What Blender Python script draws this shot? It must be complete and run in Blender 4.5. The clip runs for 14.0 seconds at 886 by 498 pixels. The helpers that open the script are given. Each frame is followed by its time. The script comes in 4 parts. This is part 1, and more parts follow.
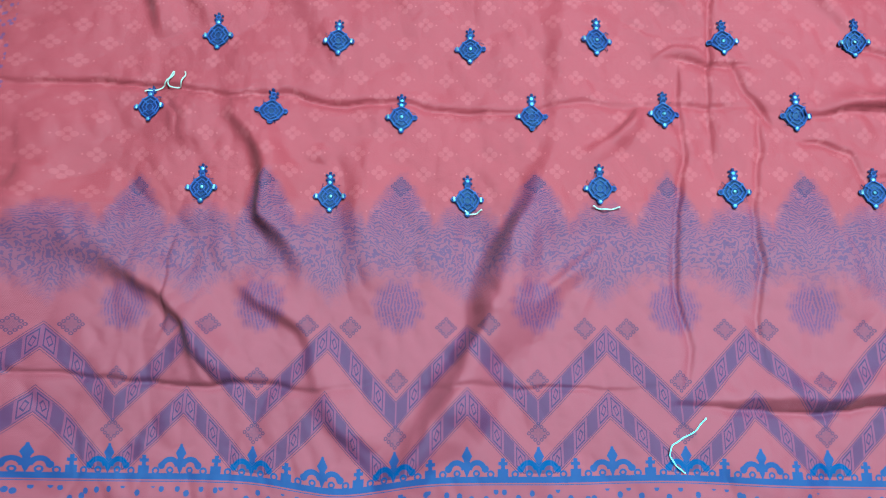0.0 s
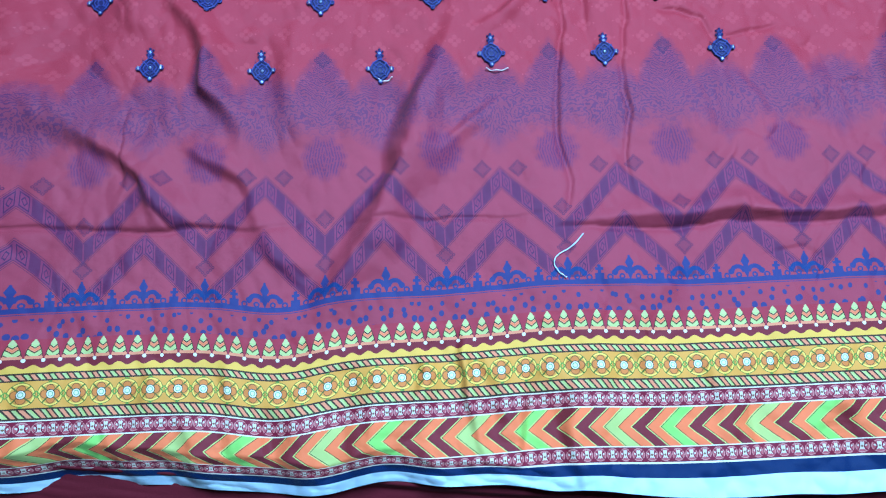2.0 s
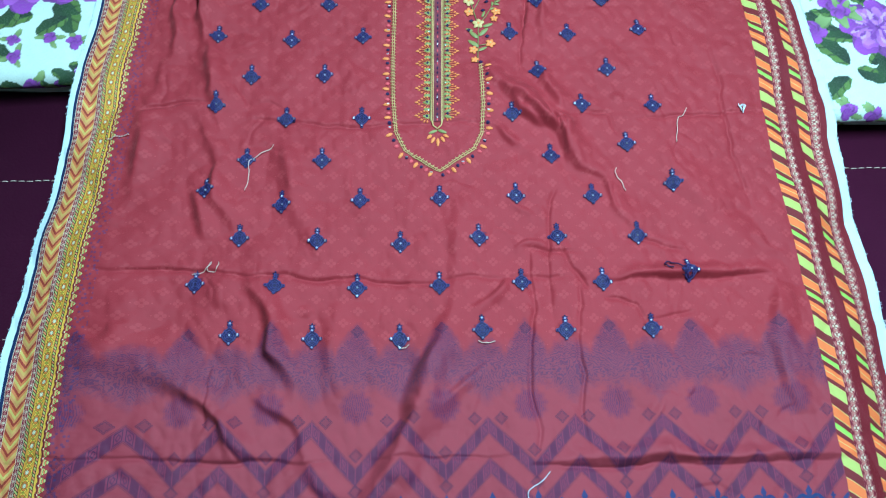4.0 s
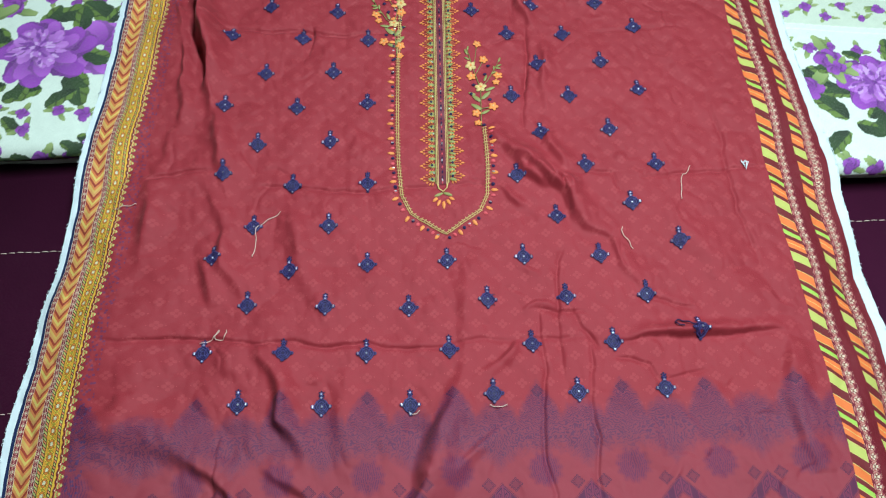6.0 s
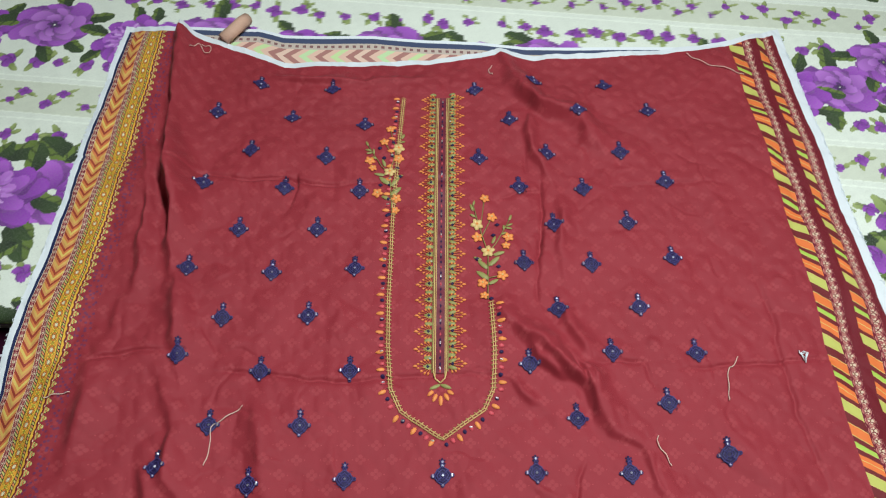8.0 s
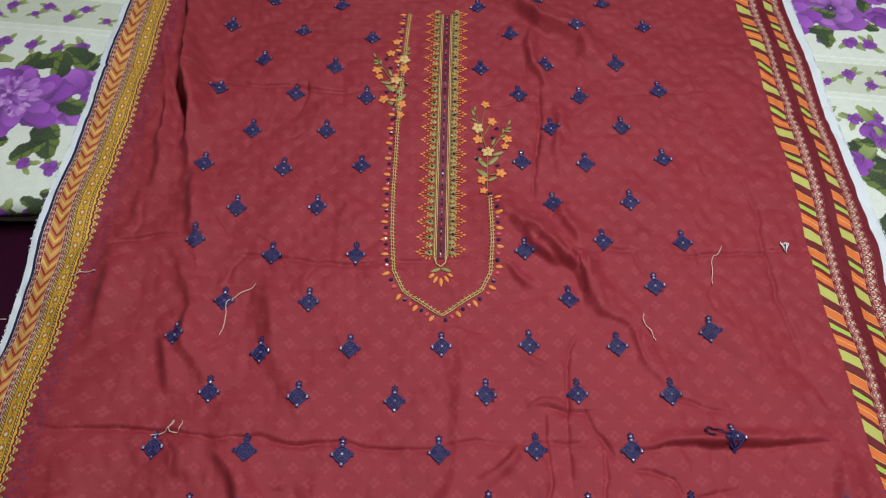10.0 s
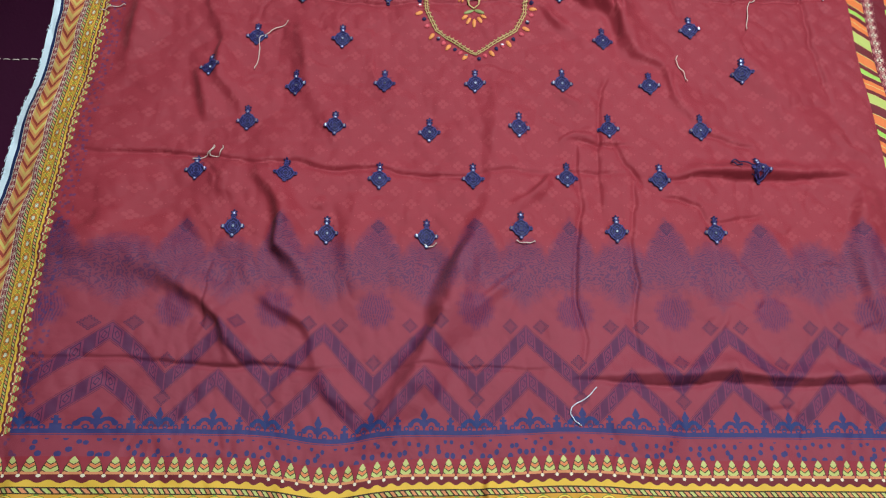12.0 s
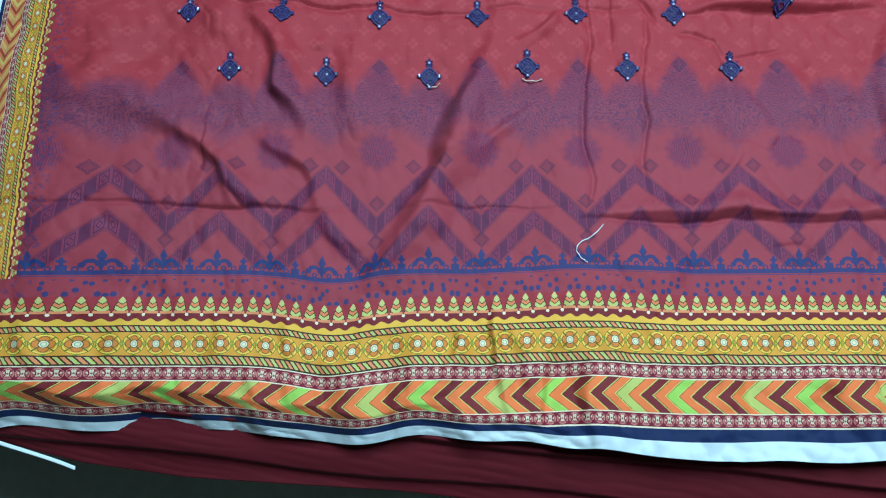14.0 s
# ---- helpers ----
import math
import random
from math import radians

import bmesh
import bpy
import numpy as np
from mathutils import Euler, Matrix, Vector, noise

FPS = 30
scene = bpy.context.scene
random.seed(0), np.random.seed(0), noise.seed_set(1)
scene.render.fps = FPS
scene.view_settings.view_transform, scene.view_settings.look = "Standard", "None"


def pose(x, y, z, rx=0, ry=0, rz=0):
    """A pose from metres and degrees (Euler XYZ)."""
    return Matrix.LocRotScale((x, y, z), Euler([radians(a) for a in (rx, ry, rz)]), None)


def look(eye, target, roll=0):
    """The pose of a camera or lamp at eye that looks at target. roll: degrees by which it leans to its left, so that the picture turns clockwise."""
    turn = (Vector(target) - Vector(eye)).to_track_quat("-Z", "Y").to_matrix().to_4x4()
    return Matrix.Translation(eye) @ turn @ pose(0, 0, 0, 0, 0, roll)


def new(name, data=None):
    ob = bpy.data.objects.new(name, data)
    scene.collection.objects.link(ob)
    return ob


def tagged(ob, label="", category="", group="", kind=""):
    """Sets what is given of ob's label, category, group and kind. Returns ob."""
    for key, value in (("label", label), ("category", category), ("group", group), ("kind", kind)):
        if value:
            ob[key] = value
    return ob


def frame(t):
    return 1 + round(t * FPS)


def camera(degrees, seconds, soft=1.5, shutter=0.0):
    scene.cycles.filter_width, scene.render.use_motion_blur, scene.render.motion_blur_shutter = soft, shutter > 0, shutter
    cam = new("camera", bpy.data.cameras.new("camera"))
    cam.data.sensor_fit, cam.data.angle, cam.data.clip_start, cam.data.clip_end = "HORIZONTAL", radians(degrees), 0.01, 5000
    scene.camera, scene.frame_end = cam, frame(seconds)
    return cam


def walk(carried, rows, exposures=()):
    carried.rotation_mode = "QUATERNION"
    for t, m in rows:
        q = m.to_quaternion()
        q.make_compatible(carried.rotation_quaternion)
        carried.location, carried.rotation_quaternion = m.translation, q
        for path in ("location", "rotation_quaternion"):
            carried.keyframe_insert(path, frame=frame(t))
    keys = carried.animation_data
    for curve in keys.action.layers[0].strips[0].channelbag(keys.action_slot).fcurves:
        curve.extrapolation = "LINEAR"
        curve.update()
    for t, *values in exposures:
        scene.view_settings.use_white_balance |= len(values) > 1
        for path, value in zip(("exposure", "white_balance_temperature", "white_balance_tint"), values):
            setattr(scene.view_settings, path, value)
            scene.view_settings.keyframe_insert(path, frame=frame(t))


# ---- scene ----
cam = camera(58.3, 14.0, soft=1.15)
PATH = [
    (0, (-0.064, -0.204, 0.639), (-0.101, 0.271, -1.303), -4.0),
    (0.5, (-0.016, -0.242, 0.66), (-0.031, 0.175, -1.296), -4.3),
    (1, (0.018, -0.259, 0.691), (-0.004, 0.229, -1.248), -7.3),
    (1.5, (0.014, -0.349, 0.704), (0.02, 0.188, -1.223), -3.1),
    (2, (-0.015, -0.357, 0.723), (0.019, 0.093, -1.225), 1.7),
    (2.5, (-0.031, -0.339, 0.739), (-0.045, 0.192, -1.19), -0.7),
    (3, (-0.053, -0.357, 0.745), (-0.061, 0.216, -1.171), 2.8),
    (3.5, (-0.014, -0.366, 0.9), (-0.032, 0.285, -0.991), 0.3),
    (4, (-0.029, -0.328, 1.012), (0.033, 0.488, -0.813), 2.9),
    (4.2, (-0.028, -0.327, 1.033), (0.024, 0.583, -0.748), 1.2),
    (6.5, (-0.04, -0.315, 1.01), (0.025, 0.648, -0.742), 1.2),
    (7, (-0.014, -0.306, 1.0), (0.002, 0.782, -0.678), -0.6),
    (7.2, (-0.012, -0.238, 0.982), (0.033, 0.877, -0.678), 1.6),
    (9.3, (-0.024, -0.045, 0.878), (0.04, 1.028, -0.808), 0.5),
    (9.5, (-0.01, -0.098, 0.886), (0.033, 0.967, -0.806), -0.8),
    (10, (-0.006, -0.226, 0.905), (0.017, 0.848, -0.782), 0.8),
    (10.5, (-0.002, -0.315, 0.901), (0.02, 0.7, -0.822), 2.0),
    (11, (-0.019, -0.321, 0.897), (0.037, 0.637, -0.858), 3.1),
    (11.5, (-0.041, -0.348, 0.872), (0.016, 0.525, -0.926), 3.7),
    (12, (-0.05, -0.367, 0.851), (-0.021, 0.386, -1.001), 2.6),
    (12.5, (-0.041, -0.375, 0.855), (0.024, 0.355, -1.006), 2.9),
    (13, (-0.039, -0.398, 0.83), (-0.013, 0.222, -1.071), 1.2),
    (13.5, (-0.041, -0.425, 0.812), (-0.039, 0.054, -1.13), 0.6),
    (14, (-0.037, -0.426, 0.812), (-0.046, 0.096, -1.119), -1.1),
]
EXPOSURES = [(0, 0.75, 3180, -60), (0.5, 0.55, 3420, -37), (1.5, 0.27, 3450, -14), (2.0, 0.09, 3480, -6), (3.0, -0.08, 3880, -11), (4.2, -0.08, 4120, -24), (6.5, -0.31, 5450, -7), (7.2, -0.37, 5700, -4), (9.5, -0.92, 5900, 11), (10.5, -0.64, 5850, 2), (11.5, -0.55, 5600, 0), (12.5, -0.36, 4750, -9), (13.0, -0.32, 4450, -13), (14.0, -0.33, 4350, -17)]
walk(cam, [(t, look(eye, target, roll)) for t, eye, target, roll in PATH], EXPOSURES)
# ---------------------------------------------------------------- light
world = bpy.data.worlds.new("world")
world.use_nodes = True
scene.world = world
world.node_tree.nodes["Background"].inputs[0].default_value = (0.75, 0.82, 1.0, 1)
world.node_tree.nodes["Background"].inputs[1].default_value = 0.03


def area_lamp(name, where, target, w, h, power, colour):
    data = bpy.data.lights.new(name, "AREA")
    data.shape, data.size, data.size_y, data.energy, data.color = "RECTANGLE", w, h, power, colour
    ob = new(name, data)
    ob.matrix_world = look(where, target)
    return ob


area_lamp("tube_lamp", (0.34, 0.29, 1.75), (0.05, 0.18, 0), 0.9, 0.10, 70, (1.0, 0.97, 0.92))


# ---------------------------------------------------------------- node arithmetic
class Val:
    """A number in a node tree, with operators that add Math nodes."""
    tree = None

    def __init__(self, s):
        self.s = s

    def __add__(self, o): return op("ADD", self, o)
    def __radd__(self, o): return op("ADD", o, self)
    def __sub__(self, o): return op("SUBTRACT", self, o)
    def __rsub__(self, o): return op("SUBTRACT", o, self)
    def __mul__(self, o): return op("MULTIPLY", self, o)
    def __rmul__(self, o): return op("MULTIPLY", o, self)
    def __truediv__(self, o): return op("DIVIDE", self, o)
    def __lt__(self, o): return op("LESS_THAN", self, o)
    def __gt__(self, o): return op("GREATER_THAN", self, o)
    def __and__(self, o): return op("MULTIPLY", self, o)
    def __or__(self, o): return op("MAXIMUM", self, o)


def op(kind, a, b=None, c=None):
    n = Val.tree.nodes.new("ShaderNodeMath")
    n.operation = kind
    for k, v in enumerate((a, b, c)):
        if isinstance(v, Val):
            Val.tree.links.new(v.s, n.inputs[k])
        elif v is not None:
            n.inputs[k].default_value = v
    return Val(n.outputs[0])


def ping(a, p): return op("PINGPONG", a, p)
def wrap(a, p): return op("FLOORED_MODULO", a, p)
def absv(a): return op("ABSOLUTE", a)
def dist(a, b): return op("SQRT", a * a + b * b)
def within(a, lo, hi): return (a > lo) & (a < hi)
def inv(a): return 1.0 - a


def mix(f, a, b):
    """Colour a where f is 0, b where it is 1."""
    n = Val.tree.nodes.new("ShaderNodeMix")
    n.data_type = "RGBA"
    for k, v in ((0, f), (6, a), (7, b)):
        if isinstance(v, Val):
            Val.tree.links.new(v.s, n.inputs[k])
        elif k == 0:
            n.inputs[k].default_value = v
        else:
            n.inputs[k].default_value = (*v, 1)
    return Val(n.outputs[2])


def vec(x, y, z=0.0):
    n = Val.tree.nodes.new("ShaderNodeCombineXYZ")
    for k, v in enumerate((x, y, z)):
        if isinstance(v, Val):
            Val.tree.links.new(v.s, n.inputs[k])
        else:
            n.inputs[k].default_value = v
    return Val(n.outputs[0])


def noise_at(where, scale, detail=2.0, rough=0.5):
    n = Val.tree.nodes.new("ShaderNodeTexNoise")
    n.inputs["Scale"].default_value, n.inputs["Detail"].default_value = scale, detail
    n.inputs["Roughness"].default_value = rough
    if where:
        Val.tree.links.new(where.s, n.inputs["Vector"])
    return Val(n.outputs[0])


def cells_at(where, scale, jitter=1.0):
    n = Val.tree.nodes.new("ShaderNodeTexVoronoi")
    n.voronoi_dimensions = "2D"
    n.inputs["Scale"].default_value, n.inputs["Randomness"].default_value = scale, jitter
    Val.tree.links.new(where.s, n.inputs["Vector"])
    return Val(n.outputs["Distance"])


def palette(a, colours):
    """Even steps of colour over 0 to 1."""
    n = Val.tree.nodes.new("ShaderNodeValToRGB")
    r = n.color_ramp
    r.interpolation = "CONSTANT"
    while len(r.elements) < len(colours):
        r.elements.new(1.0)
    for k, c in enumerate(colours):
        r.elements[k].position, r.elements[k].color = k / len(colours), (*c, 1)
    Val.tree.links.new(a.s, n.inputs[0])
    return Val(n.outputs[0])


def begin(name):
    m = bpy.data.materials.new(name)
    m.use_nodes = True
    Val.tree = m.node_tree
    return m, m.node_tree.nodes["Principled BSDF"]


def join(a, socket):
    Val.tree.links.new(a.s, socket)


def bump(bsdf, height, strength, distance):
    n = Val.tree.nodes.new("ShaderNodeBump")
    n.inputs["Strength"].default_value, n.inputs["Distance"].default_value = strength, distance
    join(height, n.inputs["Height"])
    Val.tree.links.new(n.outputs[0], bsdf.inputs["Normal"])


def coords(kind):
    if kind == "UV":
        n = Val.tree.nodes.new("ShaderNodeUVMap")
        n.uv_map = "cloth"
        return Val(n.outputs[0])
    return Val(Val.tree.nodes.new("ShaderNodeTexCoord").outputs[kind])


def split(a):
    n = Val.tree.nodes.new("ShaderNodeSeparateXYZ")
    join(a, n.inputs[0])
    return [Val(o) for o in n.outputs]


def plain(name, colour, rough=0.6, metal=0.0, grain=300.0, amount=0.15, relief=0.0005, sheen=0.0, gloss=0.5):
    """A surface of one colour with grain, blotches and fine relief."""
    m, b = begin(name)
    p = coords("Object")
    fine, wide = noise_at(p, grain, 3), noise_at(p, grain / 18, 3)
    f = (fine * 0.5 + wide * 0.5)
    join(mix(f, [c * (1 - amount) for c in colour], [min(1, c * (1 + amount)) for c in colour]), b.inputs["Base Color"])
    b.inputs["Roughness"].default_value, b.inputs["Metallic"].default_value = rough, metal
    b.inputs["Sheen Weight"].default_value, b.inputs["Specular IOR Level"].default_value = sheen, gloss
    bump(b, fine, 0.4, relief)
    return m


# ---------------------------------------------------------------- materials
RED, NAVY, WHITE = (0.265, 0.029, 0.040), (0.013, 0.02, 0.075), (0.72, 0.76, 0.79)
PURPLE, INK = (0.110, 0.031, 0.074), (0.030, 0.014, 0.050)
BLUE = (0.016, 0.038, 0.135)
ORANGE, LIME, BROWN, GOLD, CREAM = (0.70, 0.175, 0.045), (0.50, 0.50, 0.12), (0.15, 0.020, 0.024), (0.64, 0.31, 0.032), (0.78, 0.66, 0.46)
DARK, YELLOW = (0.05, 0.03, 0.015), (0.72, 0.42, 0.045)
PALE_LIME, PEACH = (0.53, 0.50, 0.17), (0.64, 0.24, 0.10)
P = 0.112


def flower_band(s, d, mid, pitch, size):
    """Cream flowers in links on dark red, along s, about d = mid."""
    a, e = ping(s, pitch / 2), d - mid
    r = dist(a, e)
    c = mix(r < size * 0.86, (0.15, 0.010, 0.026), (0.34, 0.085, 0.085))
    c = mix(within(r, size * 0.86, size * 0.98), c, (0.50, 0.24, 0.19))
    turn = op("SINE", op("ARCTAN2", e, a) * 6.0) * 0.16
    c = mix(r < size * (0.58 + turn), c, (0.66, 0.56, 0.40))
    c = mix(r < size * 0.17, c, (0.20, 0.10, 0.04))
    link = dist(a - pitch / 2, e)
    c = mix(within(link, size * 0.62, size * 0.80), c, (0.16, 0.010, 0.028))
    return mix(absv(e) > size * 1.14, c, CREAM)


def shirt_material():
    m, b = begin("printed_cotton")
    uv = coords("UV")
    u, v, _ = split(uv)
    fine, wide = noise_at(uv, 900, 2), noise_at(uv, 9, 3)
    warp = (noise_at(uv, 130, 3) - 0.5) * 0.014
    T = ping(u, P / 2)
    # faint tile of four-petalled flowers and pin dots on the red
    pu, pv = P / 6, 0.0695 / 4
    def bloom(a, e):
        petals = (dist(a - 0.0040, e) < 0.0027) | (dist(a, e - 0.0040) < 0.0027)
        return petals & inv(dist(a, e) < 0.0014)
    tile = bloom(ping(u, pu), ping(v, pv)) | bloom(ping(u + pu, pu), ping(v + pv, pv))
    dots = dist(ping(u + pu / 2, pu / 2), ping(v, pv / 2)) < 0.0008
    tile = (tile * 0.55 | dots) * (0.45 + noise_at(uv, 300, 1)) * (v > -0.03)
    col = mix(wide, [c * 0.90 for c in RED], [c * 1.10 for c in RED])
    col = mix(tile * 0.42, col, (0.44, 0.085, 0.095))
    # purple stippled arches
    spade = 0.013 - op("POWER", T / 0.028, 1.5) * 0.042
    dome = -0.011 - op("POWER", (P / 2 - T) / 0.03, 2.0) * 0.02
    top = op("MAXIMUM", op("MAXIMUM", spade, dome), -0.033)
    low = -0.066 - op("POWER", absv(T - 0.018) / 0.038, 1.5) * 0.022
    inside = op("MINIMUM", op("MULTIPLY_ADD", top - v + warp * 1.5, 60.0, 0.45), op("MULTIPLY_ADD", v - low + warp * 1.5, 45.0, 0.5))
    inside = op("MINIMUM", op("MAXIMUM", inside, 0.0), 1.0)
    ring = wrap(dist(T, v + 0.085) + dist(P / 2 - T, v + 0.035) * 0.7 + warp * 0.9, 0.0027)
    dash = noise_at(uv, 420, 2) > 0.40
    stipple = dash & (ring < 0.0012)
    col = mix(inside * 0.50, col, PURPLE)
    col = mix(inside * stipple * 0.75, col, (0.034, 0.012, 0.062))
    # a violet cast over the lower half
    cast = op("MINIMUM", 1.0, op("MAXIMUM", 0.0, (0.0 - v) * 22.0))
    col = mix(cast * 0.28, col, (0.215, 0.066, 0.098))
    # suns
    y = v + 0.096
    rs = dist(T, y)
    ang = op("ARCTAN2", y, T)
    rays = (op("SINE", absv(T) * 2300.0 + absv(y) * 500.0 + warp * 420.0) > -0.1) & (noise_at(uv, 500, 2) > 0.42)
    reach = op("MINIMUM", 1.0, op("MAXIMUM", 0.0, (0.0235 + op("SINE", ang * 12.0) * 0.0015 - rs + warp * 0.5) * 130.0))
    col = mix(reach * (0.28 + rays * 0.40), col, (0.055, 0.018, 0.075))
    # small four-petalled diamonds
    for cx, cy in ((0.0, 0.006), (0.0, -0.155), (0.039, -0.113), (0.0, -0.196)):
        dx, dy = absv(T - cx), absv(v - cy)
        dm = dx + dy
        k = ping(dx - dy + 0.0024, 0.0024)
        beads = within(dist(k, dm - 0.0074) * 0.7071, 0.0006, 0.0015) & (dm < 0.0100)
        petals = within(dist(dx - 0.0024, dy - 0.0024), 0.0010, 0.0022)
        col = mix(beads * 0.70 | (dm < 0.0066) * 0.28 | petals * 0.35, col, INK)
    # two zigzag ribbons
    for drop in (0.0, 0.0515):
        off = v - (T * 1.04 - 0.180 - drop)
        along = wrap(T * 1.44, 0.0134)
        k = absv(along - 0.0067)
        w = absv(off) * 0.69
        sq = op("MAXIMUM", k, w)
        line = within(sq, 0.0042, 0.0052) | within(op("ADD", k, w), 0.0022, 0.0034)
        alt = wrap(T * 1.44, 0.0268) < 0.0134
        rim = within(absv(off), 0.0090, 0.0099) | within(absv(off), 0.0112, 0.0119)
        solid = (alt & (sq < 0.0058)) * 0.55
        hatch = (op("SINE", T * 2600.0) > 0.2) & alt & (sq < 0.0058)
        mask = (absv(off) < 0.0092) & (v > -0.2265)
        col = mix(mask * (0.34 + wide * 0.2), col, (0.085, 0.022, 0.085))
        col = mix((absv(off) < 0.0122) & (v > -0.2265) & ((line & inv(alt)) * 0.80 | rim * 0.75 | solid | hatch * 0.3), col, INK)
    # blue lily frieze
    T2 = ping(u - P / 2, P / 4)
    y = v + 0.2275
    plume = dist(T2 - 0.0078, y - 0.0035)
    lily = within(plume, 0.0036, 0.0078) & (y > 0.0035)
    lily = lily | (dist(T2 - 0.0142, y - 0.0045) < 0.0028)
    lily = lily | within(dist(T2 - 0.0075, y - 0.0010), 0.0012, 0.0028) | within(dist(T2 - 0.0185, y - 0.0005), 0.0014, 0.0030)
    lily = lily | ((T2 + absv(y - 0.014) * 0.55) < 0.0042) | ((T2 < 0.0011) & within(y, 0.0, 0.021))
    lily = lily | ((T2 + absv(y - 0.0065) * 0.4) < 0.0036)
    q = P / 4 - T2
    lily = lily | ((q < 0.0042) & within(y, -0.002, 0.0045)) | ((q < 0.0016) & within(y, 0.0, 0.0125)) | ((q < 0.0036) & within(y, 0.0072, 0.0098))
    lily = lily | within(v, -0.2335, -0.2287)
    lily = lily | within(v, -0.2352, -0.2345)
    col = mix(lily * 0.88, col, BLUE)
    # scattered drops under the frieze, along the side border too
    spots = (cells_at(vec(u, v * 0.85), 105, 0.85) < 0.30 - (v + 0.259) * 5.0) & within(v, -0.259, -0.2385)
    spots = spots | ((cells_at(uv, 150, 0.8) < 0.26) & (u < -0.437) & (v > -0.235))
    col = mix(spots * (0.85 - (u < -0.437) * 0.4), col, BLUE)
    # the border's own coordinates: s along it, d in from the cloth's edge
    x = u + 0.553
    side = (u < -0.456) & (v > -0.236)
    knots = ((0.0, 1.6), (0.010, 2.4), (0.016, 1.7), (0.024, 1.36), (0.048, 2.1), (0.055, 1.55), (0.085, 2.15))
    dl, before = 0.0, 0.0
    for x0, slope in knots:
        dl = dl + op("MAXIMUM", x - x0, 0.0) * (slope - before)
        before = slope
    d = op("ADD", side * dl, inv(side) * (v + 0.422))
    s = op("ADD", side * (v * 1.36), inv(side) * u)
    bmask = op("MAXIMUM", side, v < -0.2575)
    # leaves
    T3 = ping(s, 0.00745)
    h = (d - 0.1465) / 0.0185
    wide_at = (1.0 - op("POWER", op("MAXIMUM", h, 0.0), 2.1)) * 0.0066
    leaf = (T3 < wide_at) & within(h, 0.0, 1.0)
    veins = wrap(d * 1.0 - T3 * 0.75, 0.0098) / 0.0098
    lcol = palette(veins, (PALE_LIME, LIME, PALE_LIME, LIME, DARK, PEACH, ORANGE, PEACH, DARK))
    lcol = mix(absv(T3 - wide_at) < 0.0007, lcol, DARK)
    lcol = mix(h > 0.72, lcol, (0.55, 0.49, 0.17))
    lcol = mix(h < 0.14, lcol, PEACH)
    bcol = mix(leaf, RED, lcol)
    # scallops and the yellow ribbon
    hang = 0.1395 + op("COSINE", s * (2 * math.pi / 0.0149)) * 0.0016
    scal = within(d, hang, 0.1478)
    bcol = mix(scal & inv(leaf), bcol, BROWN)
    bead = dist(ping(s + 0.00745, 0.00745), d - 0.1452) < 0.0017
    bcol = mix(bead, bcol, CREAM)
    bcol = mix(d < hang, bcol, YELLOW)
    # ropes
    rope = palette(wrap(s + d * 0.8, 0.0105) / 0.0105, (PALE_LIME, LIME, DARK, PEACH, PEACH, DARK))
    rope = mix(within(d, 0.0925, 0.0942) | within(d, 0.1325, 0.134) | within(d, 0.1015, 0.103) | within(d, 0.1265, 0.1278), rope, DARK)
    bcol = mix(within(d, 0.0925, 0.134), bcol, rope)
    # ring flowers on gold
    T4, y4 = ping(s, 0.01115), d - 0.1148
    r4 = dist(T4, y4)
    a4 = absv(op("COSINE", op("ARCTAN2", y4, T4) * 2.0))
    gold = mix(r4 < 0.0078 * (0.65 + a4 * 0.35), GOLD, (0.58, 0.2, 0.03))
    gold = mix(within(r4, 0.0088, 0.0101), gold, (0.82, 0.56, 0.07))
    gold = mix(within(r4, 0.0101, 0.0107), gold, (0.16, 0.15, 0.02))
    gold = mix(within(absv(T4 - 0.01115) + absv(y4) * 0.9, 0.0018, 0.0032) | within(absv(absv(y4) - 0.0112) + T4 * 0.3, 0.0, 0.0008), gold, (0.2, 0.27, 0.03))
    gold = mix((absv(T4 - absv(y4)) < 0.0009) & within(r4, 0.004, 0.0105), gold, (0.12, 0.14, 0.02))
    gold = mix(within(r4 - 0.0078 * (0.65 + a4 * 0.35), 0.0, 0.0008), gold, (0.2, 0.09, 0.02))
    gold = mix(r4 < 0.0041, gold, DARK)
    gold = mix(r4 < 0.0035, gold, CREAM)
    gold = mix(within(r4, 0.0017, 0.0024), gold, (0.30, 0.40, 0.16))
    bcol = mix(within(d, 0.103, 0.1265), bcol, gold)
    # two flower bands, the chevrons between
    bcol = mix(d < 0.0925, bcol, flower_band(s, d, 0.0848, 0.0118, 0.0058))
    shift = s - absv(d - 0.0602) * 1.15
    cell = wrap(shift, 0.13) / 0.13
    chev = palette(cell, (LIME, ORANGE, BROWN, ORANGE, (0.38, 0.55, 0.08), ORANGE, BROWN, ORANGE, BROWN, ORANGE))
    edge = wrap(shift, 0.013)
    chev = mix(edge < 0.0013, chev, (0.6, 0.55, 0.12))
    chev = mix(within(edge, 0.0013, 0.0021), chev, DARK)
    warm = palette(wrap(shift, 0.052) / 0.052, ((0.62, 0.40, 0.10), (0.60, 0.21, 0.07), (0.30, 0.045, 0.03), (0.62, 0.26, 0.08), (0.66, 0.50, 0.12), (0.58, 0.19, 0.06), (0.32, 0.05, 0.03), (0.60, 0.30, 0.10)))
    bcol = mix(d < 0.077, bcol, mix(side, chev, warm))
    bcol = mix(d < 0.0436, bcol, flower_band(s + 0.004, d, 0.0362, 0.0118, 0.0056))
